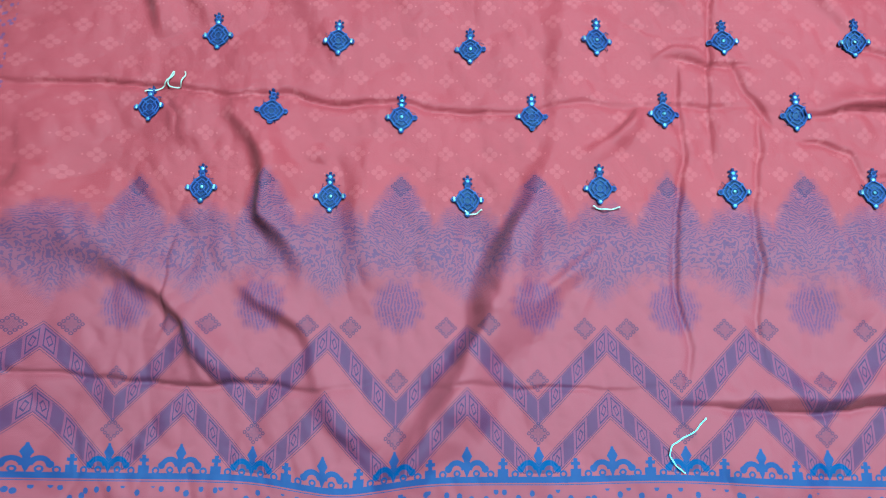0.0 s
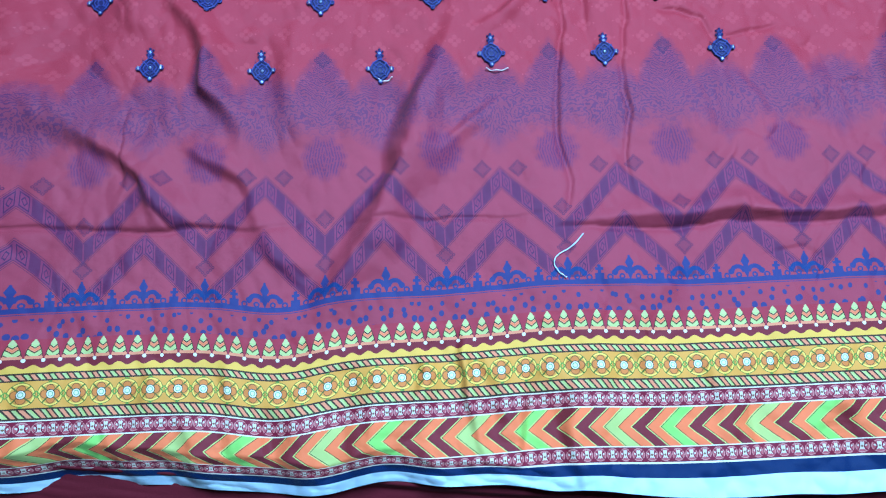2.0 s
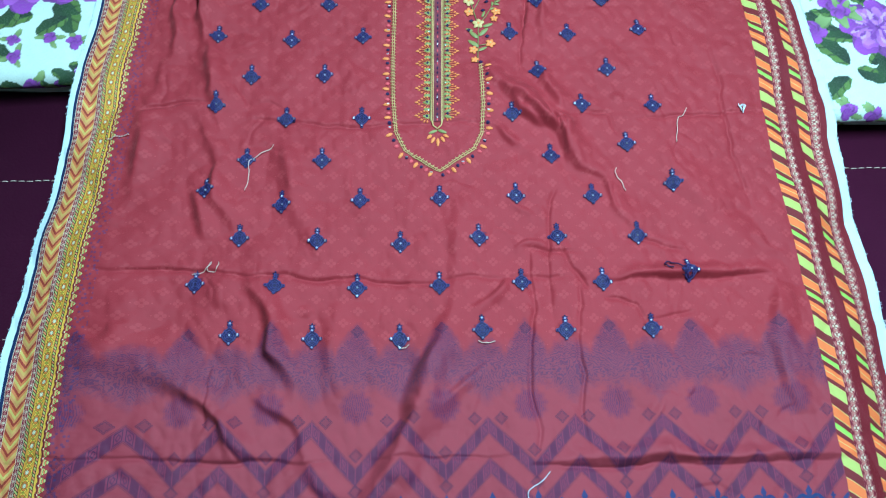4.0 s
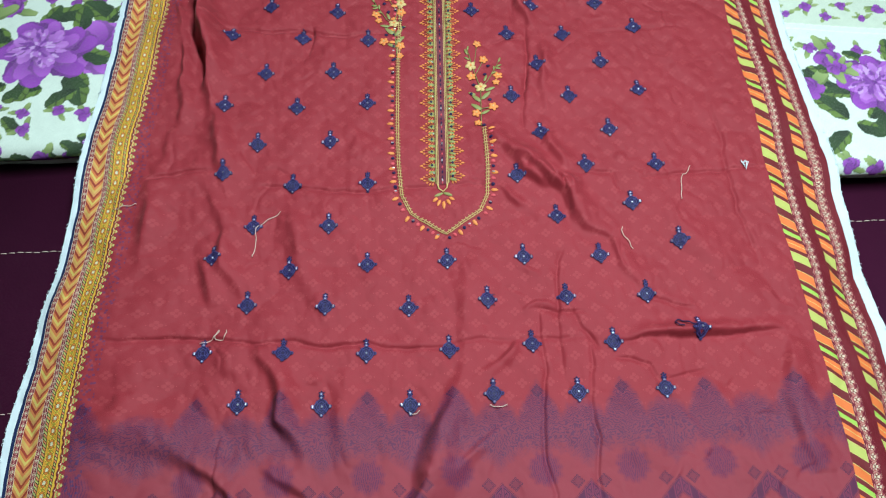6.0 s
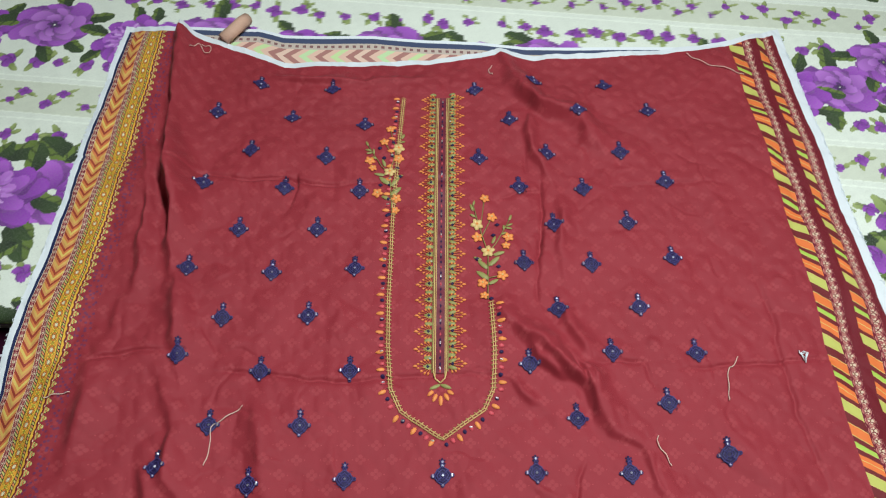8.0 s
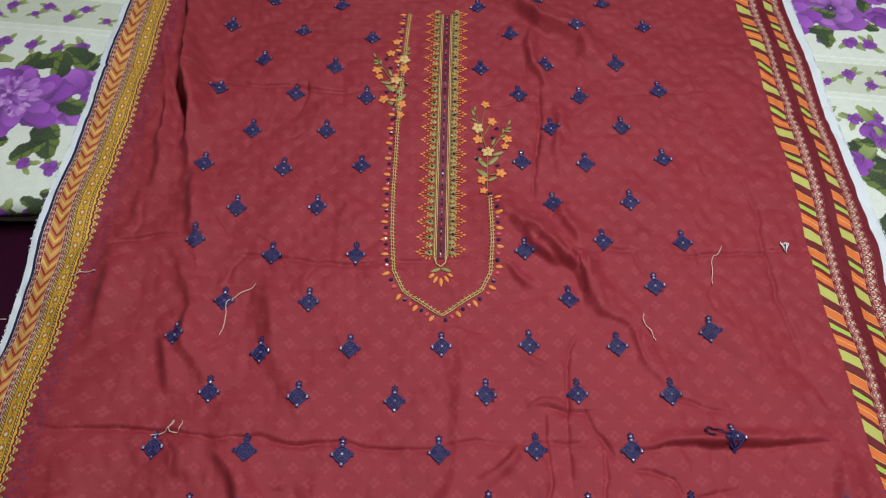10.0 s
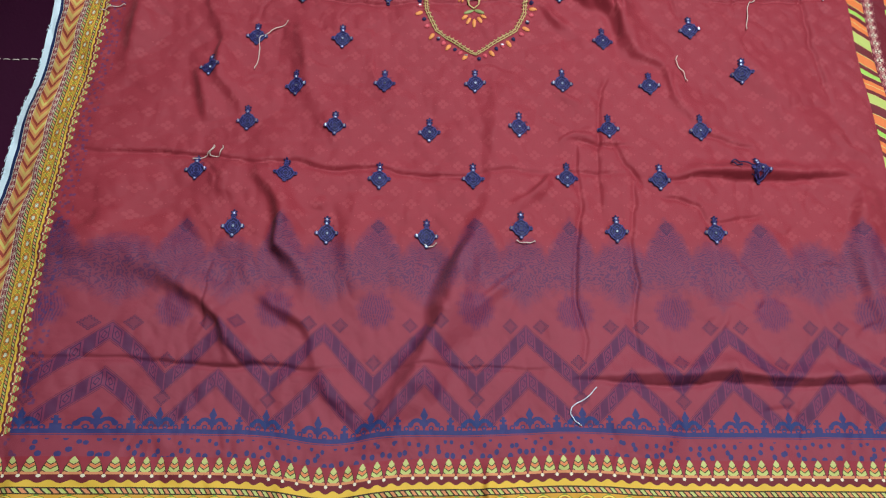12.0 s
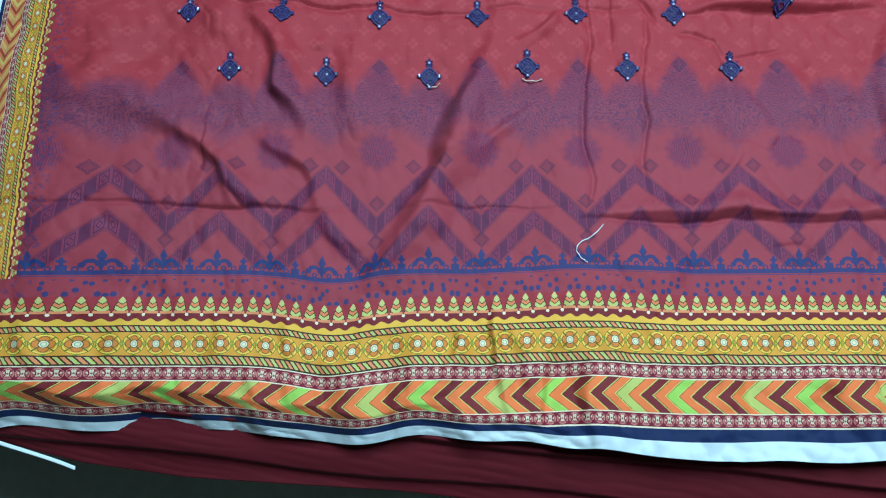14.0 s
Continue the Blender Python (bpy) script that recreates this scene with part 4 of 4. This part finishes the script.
def motif_outline(u, v):
    """Raised cords in nested diamonds, with short spokes between."""
    bm = bmesh.new()
    for w, h, rad in ((0.0103, 0.0110, 0.0008), (0.0068, 0.0074, 0.0006), (0.0033, 0.0036, 0.0006)):
        loop = [(w, 0), (w * 0.60, h * 0.60), (0, h), (-w * 0.60, h * 0.60), (-w, 0), (-w * 0.60, -h * 0.60), (0, -h), (w * 0.60, -h * 0.60), (w, 0)]
        tube(bm, [(u + x, v + y, 0.0012) for x, y in loop], rad, 4)
    for a, b in ((1, 1), (1, -1), (-1, 1), (-1, -1)):
        tube(bm, [(u + a * 0.0022, v + b * 0.0024, 0.0011), (u + a * 0.0040, v + b * 0.0042, 0.0015), (u + a * 0.0070, v + b * 0.0073, 0.0012)], 0.0007, 4)
    for sx, sy, s in ((-0.0114, 0, 0.0022), (0.0114, 0, 0.0022), (0, -0.0113, 0.0020), (0, 0.0119, 0.0023), (0, 0.0165, 0.0021)):
        tube(bm, [(u + sx + s * math.cos(q), v + sy + s * math.sin(q), 0.0014) for q in [k * math.pi / 3 for k in range(7)]], 0.0006, 4)
    return settle(bm)


bead_mesh = bpy.data.meshes.new("bead")
bm = bmesh.new(); tube(bm, [(0, -0.0017, 0), (0, -0.0013, 0.0002), (0, 0.0013, 0.0002), (0, 0.0017, 0)], 0.0011, 8); bm.to_mesh(bead_mesh); bm.free()
sequin_mesh = bpy.data.meshes.new("sequin")
bm = bmesh.new(); bmesh.ops.create_cone(bm, cap_ends=True, segments=10, radius1=0.0016, radius2=0.0010, depth=0.0006); bm.to_mesh(sequin_mesh); bm.free()


def bead(mesh, u, v, parent, r, up=0.0026, turn=0.0):
    ob = linked(mesh.name, mesh, M_SILVER, parent)
    ob.matrix_basis = Matrix.Translation(on_cloth(u, v, up)) @ pose(0, 0, 0, r.uniform(-14, 14), r.uniform(-14, 14), turn + r.uniform(-12, 12))


rng = random.Random(7)


def motif_row(*centres):
    """One row of motifs across the cloth."""
    for u, v in centres:
        m = part("embroidered_motif", motif_work(u, v, rng), M_NAVY, shirt, "navy thread motif with silver beads")
        part("outline_stitch", motif_outline(u, v), M_INDIGO, m)
        for du, dv, mesh in ((-0.0112, 0, bead_mesh), (0.0112, 0, bead_mesh), (0, -0.0110, sequin_mesh), (0, 0.0165, sequin_mesh), (0, 0.0118, sequin_mesh), (0.0003, 0.0004, sequin_mesh)):
            if rng.random() < 0.7:
                bead(mesh, u + du, v + dv, m, rng, 0.0032 if mesh is bead_mesh else 0.003)


motif_row((-0.281, 0.004), (-0.172, -0.003), (-0.056, -0.005), (0.054, 0.003), (0.166, 0.001), (0.283, 0.002))
motif_row((-0.333, 0.078), (-0.224, 0.071), (-0.113, 0.067), (-0.001, 0.069), (0.112, 0.072), (0.223, 0.069), (0.344, 0.081))
motif_row((-0.278, 0.146), (-0.169, 0.136), (-0.054, 0.133), (0.056, 0.138), (0.167, 0.14), (0.28, 0.138))
motif_row((-0.33, 0.219), (-0.222, 0.197), (-0.111, 0.202), (0.003, 0.204), (0.113, 0.205), (0.223, 0.202), (0.343, 0.222))
motif_row((-0.277, 0.271), (-0.167, 0.267), (0.169, 0.271), (0.283, 0.288))
motif_row((-0.327, 0.363), (-0.223, 0.342), (-0.11, 0.338), (0.116, 0.344), (0.223, 0.358), (0.331, 0.355))
motif_row((-0.28, 0.419), (-0.168, 0.419), (0.161, 0.424), (0.269, 0.424))
motif_row((-0.336, 0.496), (-0.222, 0.488), (-0.11, 0.492), (0.122, 0.498), (0.214, 0.493), (0.328, 0.501))
motif_row((-0.275, 0.561), (-0.165, 0.558), (0.169, 0.56), (0.275, 0.562))
motif_row((-0.334, 0.64), (-0.217, 0.633), (-0.108, 0.626), (0.125, 0.629), (0.219, 0.625), (0.342, 0.636))
motif_row((-0.273, 0.704), (-0.16, 0.689), (0.069, 0.684), (0.172, 0.692), (0.283, 0.692))
motif_row((-0.334, 0.786), (-0.217, 0.787), (-0.104, 0.765), (0.12, 0.765), (0.226, 0.773), (0.34, 0.788))
motif_row((-0.272, 0.868), (-0.157, 0.866), (0.069, 0.846), (0.164, 0.861), (0.277, 0.855))


def axis(v):
    return 0.003 + (v - 0.34) * 0.0304


# the placket: a dark strip between two cords, fringed with fans and leaves
bm = bmesh.new()
steps = 90
left = [bm.verts.new((axis(v) - 0.0058, v, 0.0004)) for v in np.linspace(0.335, 0.835, steps)]
right = [bm.verts.new((axis(v) + 0.0058, v, 0.0004)) for v in np.linspace(0.335, 0.835, steps)]
for k in range(steps - 1):
    bm.faces.new((left[k], right[k], right[k + 1], left[k + 1]))
placket = part("neck_placket", settle(bm), plain("wine_thread", (0.13, 0.014, 0.03), 0.5, grain=1000, amount=0.5, relief=0.001), shirt, "embroidered wine neck placket")
for sgn in (-1, 1):
    for off, mat, rad in ((0.0062, M_YELLOW, 0.0006), (0.0084, M_YELLOW, 0.0008), (0.0102, M_GREEN, 0.0005)):
        bm = bmesh.new()
        tube(bm, [(axis(v) + sgn * off, v, 0.0006) for v in np.linspace(0.336, 0.835, 110)] if off > 0.007 else [(axis(v) + sgn * off, v, 0.0006) for v in np.linspace(0.330, 0.835, 110)], rad, 5)
        part("cord", settle(bm), mat, placket)
bm = bmesh.new()
for sgn in (-1, 1):
    tube(bm, [(0.003 + sgn * 0.0086, 0.338, 0.0006), (0.003 + sgn * 0.006, 0.328, 0.0006), (0.003, 0.322, 0.0006)], 0.0010, 5)
part("cord", settle(bm), M_YELLOW, placket)
for k in range(58):
    v = 0.338 + k * 0.0086
    bm = bmesh.new(); pad(bm, rhomb(axis(v), v, 0.0015, 0.0030), 0.0006, 0.0018)
    part("stitch_knot", settle(bm), M_NAVY if k % 3 else M_PINK, placket)
    if k % 4 == 0:
        bead(bead_mesh, axis(v), v + 0.003, placket, rng, 0.003)
for k in range(21):
    v = 0.345 + k * 0.0243
    for sgn in (-1, 1):
        x = axis(v) + sgn * 0.0108
        a0 = 0.0 if sgn > 0 else math.pi
        bm = bmesh.new()
        for da, length in ((-1.15, 0.0085), (-0.80, 0.0105), (-0.48, 0.0125), (-0.18, 0.0152), (0.18, 0.0152), (0.48, 0.0125), (0.80, 0.0105), (1.15, 0.0085)):
            tx, ty = x + math.cos(a0 + da) * length, v + math.sin(a0 + da) * length
            pad(bm, petal(tx, ty, a0 + da, 0.0040, 0.0028, 6), 0.0, 0.0016)
            tube(bm, [(x + sgn * 0.003, v, 0.0004), ((x + tx) / 2, (v + ty) / 2, 0.0006), (tx, ty, 0.0005)], 0.0005, 3)
        pad(bm, petal(x + sgn * 0.0175, v, a0, 0.0062, 0.0034, 6), 0.0, 0.0016)
        part("fan", settle(bm), M_ORANGE, placket)
        bm = bmesh.new()
        pad(bm, petal(x, v - 0.0028, a0 - 0.35, 0.0115, 0.0056), 0.0002, 0.0016)
        pad(bm, petal(x, v + 0.0028, a0 + 0.35, 0.0115, 0.0056), 0.0002, 0.0016)
        pad(bm, petal(x - sgn * 0.001, v + 0.0122, a0, 0.0105, 0.0066), 0.0002, 0.0014)
        part("leaf", settle(bm), M_GREEN, placket)
        bm = bmesh.new(); pad(bm, rhomb(x + sgn * 0.0048, v, 0.0026, 0.003), 0.0008, 0.0022); part("stitch_knot", settle(bm), M_NAVY, placket)
        if (k + (sgn > 0)) % 3 == 0:
            bead(sequin_mesh, x + sgn * 0.002, v + 0.011, placket, rng)
bm = bmesh.new()
for da in (-0.9, -0.45, 0.0, 0.45, 0.9):
    L = 0.016 - 0.005 * abs(da)
    pad(bm, petal(0.003 + math.sin(da) * 0.011, 0.317 - math.cos(da) * L * 0.75, -math.pi / 2 + da, L * 0.85, 0.0052), 0.0, 0.0016)
part("fan", settle(bm), M_ORANGE, placket)
bm = bmesh.new()
for sgn in (-1, 1):
    pad(bm, petal(0.003, 0.320, -math.pi / 2 + sgn * 1.15, 0.015, 0.005), 0.0, 0.0014)
part("leaf", settle(bm), M_GREEN, placket)

# the U-shaped line round it
U_LINE = [(-0.044, 0.836), (-0.052, 0.70), (-0.059, 0.582), (-0.063, 0.45), (-0.063, 0.375), (-0.059, 0.312), (-0.046, 0.284), (0.004, 0.249), (0.056, 0.284), (0.069, 0.312), (0.073, 0.36), (0.073, 0.44)]


def along(points, step):
    out = []
    for (x0, y0), (x1, y1) in zip(points, points[1:]):
        L = math.hypot(x1 - x0, y1 - y0)
        n = max(1, round(L / step))
        out += [(x0 + (x1 - x0) * k / n, y0 + (y1 - y0) * k / n, (y1 - y0) / L, -(x1 - x0) / L) for k in range(n)]
    return out


line = along(U_LINE, 0.006)
for off, mat in ((-0.0015, M_YELLOW), (0.0015, M_YELLOW)):
    bm = bmesh.new(); tube(bm, [(x - nx * off, y - ny * off, 0.0006) for x, y, nx, ny in line], 0.0007, 5)
    neck = part("neck_line", settle(bm), mat, shirt, "yellow twin cord stitched round the neck")
bm = bmesh.new()
for x, y, nx, ny in line:
    tube(bm, [(x - nx * 0.004, y - ny * 0.004, 0.0008), (x, y + 0.001, 0.0022), (x + nx * 0.004, y + ny * 0.004 + 0.002, 0.0008)], 0.0007, 4)
part("cross_stitch", settle(bm), M_YELLOW, neck)
for k, (x, y, nx, ny) in enumerate(along(U_LINE, 0.0092)):
    # the normal points outward, away from the placket
    out = 1 if nx * (x - 0.004) + ny * (y - 0.5) > 0 else -1
    a = math.atan2(out * ny, out * nx)
    kind = k % 3
    mat, L, W = ((M_ORANGE, 0.0110, 0.0056), (M_NAVY, 0.0060, 0.0050), (M_PINK, 0.0072, 0.0052))[kind]
    bm = bmesh.new(); pad(bm, petal(x + out * nx * 0.0055, y + out * ny * 0.0055, a, L, W), 0.0, 0.0018)
    part("bud", settle(bm), mat, neck)
    if k % 5 == 1:
        bead(bead_mesh, x + out * nx * 0.0085, y + out * ny * 0.0085, neck, rng, 0.003, 90)


def spray(x0, y0, flip, r):
    """A climbing stem of orange flowers and olive leaves."""
    at = lambda p: (x0 + flip * p[0] * 1.1, y0 + p[1])
    bm = bmesh.new()
    for pts in (((0, -0.005), (0.002, 0.03), (0.004, 0.07), (-0.004, 0.11), (0.004, 0.165)), ((0.004, 0.07), (0.015, 0.085), (0.034, 0.125)), ((0.002, 0.03), (0.02, 0.034)), ((-0.002, 0.10), (0.012, 0.131)), ((-0.004, 0.11), (-0.012, 0.15))):
        tube(bm, [(*at(p), 0.0006) for p in pts], 0.0007, 4)
    stem = part("flower_spray", settle(bm), M_GREEN, shirt, "embroidered spray of orange flowers and olive leaves")
    for p, size, mat in (((0.004, 0.162), 0.008, M_ORANGE), ((0.012, 0.131), 0.0085, M_ORANGE), ((-0.008, 0.118), 0.010, M_YELLOW), ((-0.008, 0.098), 0.009, M_ORANGE), ((0.031, 0.095), 0.009, M_ORANGE), ((0.004, 0.073), 0.0105, M_YELLOW), ((0.020, 0.034), 0.009, M_ORANGE), ((-0.005, 0.022), 0.0085, M_ORANGE), ((0.027, 0.080), 0.007, M_ORANGE), ((-0.004, 0.002), 0.007, M_ORANGE)):
        x, y = at(p)
        bm = bmesh.new()
        t0 = r.uniform(0, 1.2)
        for k in range(5):
            pad(bm, petal(x, y, t0 + k * 1.2566, size * 0.95, size * 0.72), 0.0008, 0.0020)
        f = part("flower", settle(bm), mat, stem)
        bm = bmesh.new(); pad(bm, rhomb(x, y, size * 0.22, size * 0.22), 0.0022, 0.0016); part("flower_eye", settle(bm), M_YELLOW if mat is M_ORANGE else M_ORANGE, stem)
    for p, a, L in (((0.004, 0.05), 0.7, 0.020), ((0.003, 0.045), 2.3, 0.020), ((0.002, 0.02), 0.5, 0.016), ((0.003, 0.028), 2.4, 0.022), ((0.010, 0.066), 0.2, 0.017), ((-0.004, 0.06), 2.7, 0.013), ((0.034, 0.125), 1.2, 0.011), ((0.03, 0.115), 0.4, 0.010), ((0.026, 0.108), 1.5, 0.010), ((0.028, 0.112), -0.2, 0.010), ((0.022, 0.10), 0.5, 0.009), ((-0.012, 0.14), 1.9, 0.012), ((-0.009, 0.13), 2.6, 0.010), ((-0.012, 0.148), 1.3, 0.010), ((0.010, 0.085), 1.2, 0.014)):
        x, y = at(p)
        bm = bmesh.new(); pad(bm, petal(x, y, a if flip > 0 else math.pi - a, L, L * 0.36), 0.0003, 0.0014); part("leaf", settle(bm), M_GREEN, stem)
    for p in ((-0.006, 0.08), (-0.010, 0.062), (0.016, 0.048), (0.004, -0.004), (0.018, 0.118), (0.012, 0.10)):
        x, y = at(p)
        bm = bmesh.new(); pad(bm, rhomb(x, y, 0.0036, 0.003), 0.0003, 0.002); part("stitch_knot", settle(bm), M_NAVY, stem)


spray(0.069, 0.445, 1, rng)
spray(-0.060, 0.588, -1, rng)


# ---------------------------------------------------------------- loose threads and small things
def strand(points, radius, material, label, up=0.003):
    """A loose thread lying on the cloth, smoothed through its points."""
    pts = [np.array(p, float) for p in points]
    for _ in range(3):
        pts = [pts[0]] + [q for a, b in zip(pts, pts[1:]) for q in (a * 0.75 + b * 0.25, a * 0.25 + b * 0.75)] + [pts[-1]]
    bm = bmesh.new()
    tube(bm, [on_cloth(p[0], p[1], up + 0.0015 * math.sin(k * 0.7)) for k, p in enumerate(pts)], radius, 5)
    tagged(part("loose_thread", bm, material), label, "thread", group="loose threads")


strand([(0.128, -0.184), (0.118, -0.196), (0.106, -0.202), (0.099, -0.208), (0.099, -0.216), (0.104, -0.223), (0.109, -0.227)], 0.0005, M_WHITE, "white loose thread curled on the printed hem")
for pts in ([(0.358, 0.290), (0.362, 0.31), (0.366, 0.334), (0.376, 0.337), (0.382, 0.349)], [(0.262, 0.246), (0.258, 0.236), (0.268, 0.224), (0.272, 0.210)], [(-0.276, 0.222), (-0.27, 0.245), (-0.275, 0.268), (-0.262, 0.277), (-0.238, 0.294)], [(-0.468, 0.310), (-0.455, 0.313), (-0.436, 0.315)], [(-0.338, 0.092), (-0.318, 0.10), (-0.31, 0.112), (-0.322, 0.098), (-0.304, 0.094), (-0.302, 0.108)], [(-0.058, -0.014), (-0.052, -0.018), (-0.044, -0.013)], [(0.048, -0.012), (0.058, -0.016), (0.07, -0.013)], [(0.425, 0.925), (0.44, 0.90), (0.47, 0.88), (0.50, 0.86)], [(-0.40, 0.90), (-0.385, 0.925), (-0.37, 0.90), (-0.36, 0.925), (-0.38, 0.92)], [(0.10, 0.905), (0.092, 0.895), (0.10, 0.885)]):
    strand(pts, 0.0006, M_LOOSE, "fine pale loose thread lying on the red cloth")
strand([(0.318, 0.082), (0.308, 0.086), (0.312, 0.096), (0.326, 0.092), (0.338, 0.084)], 0.0010, M_NAVY, "tangled navy thread end beside a motif", 0.004)
bm = bmesh.new()
for k in range(5):
    a = k * 1.3
    tube(bm, [on_cloth(0.462 + 0.004 * math.cos(a), 0.348 + 0.009 * math.sin(a * 0.7), 0.002), on_cloth(0.462 + 0.005 * math.cos(a + 1), 0.352, 0.005), on_cloth(0.463, 0.340 + 0.004 * k, 0.002)], 0.0007, 5)
tagged(part("thread_knot", bm, M_WHITE), "small tangled knot of white thread on the cloth", "thread", group="loose threads")

bm = bmesh.new()
px, py, pz = 0.285, -0.447, -0.07
tube(bm, [(px + 0.011 * math.cos(0.4 + a) * (1 if a < 3.1 else 1), py + 0.003 * math.sin(a), pz) for a in [k * 0.35 for k in range(17)]], 0.0006, 6)
tagged(part("safety_pin", bm, M_SILVER), "small steel safety pin on the maroon cloth", "pin")

# the tube light on the ceiling
fixture = new("tube_light")
tagged(fixture, "white tube light fixture hung from the ceiling", "lamp")
bm = bmesh.new(); box(bm, -0.14, 0.82, 0.23, 0.35, 1.77, 1.82, 0.01); part("casing", bm, M_CASE, fixture)
for x in (0.01, 0.71):
    bm = bmesh.new(); tube(bm, [(x, 0.29, 1.815), (x + 0.0002, 0.29, 2.05), (x, 0.29, 2.302)], 0.006, 8); part("hanging_rod", bm, M_CASE, fixture)

bm = bmesh.new(); box(bm, -1.05, 1.15, 0.475, 1.9, -0.482, -0.298, 0.01)
tagged(part("bed_base", bm, M_LEATHER, smooth=False), "dark maroon upholstered base under the mattress", "bed")
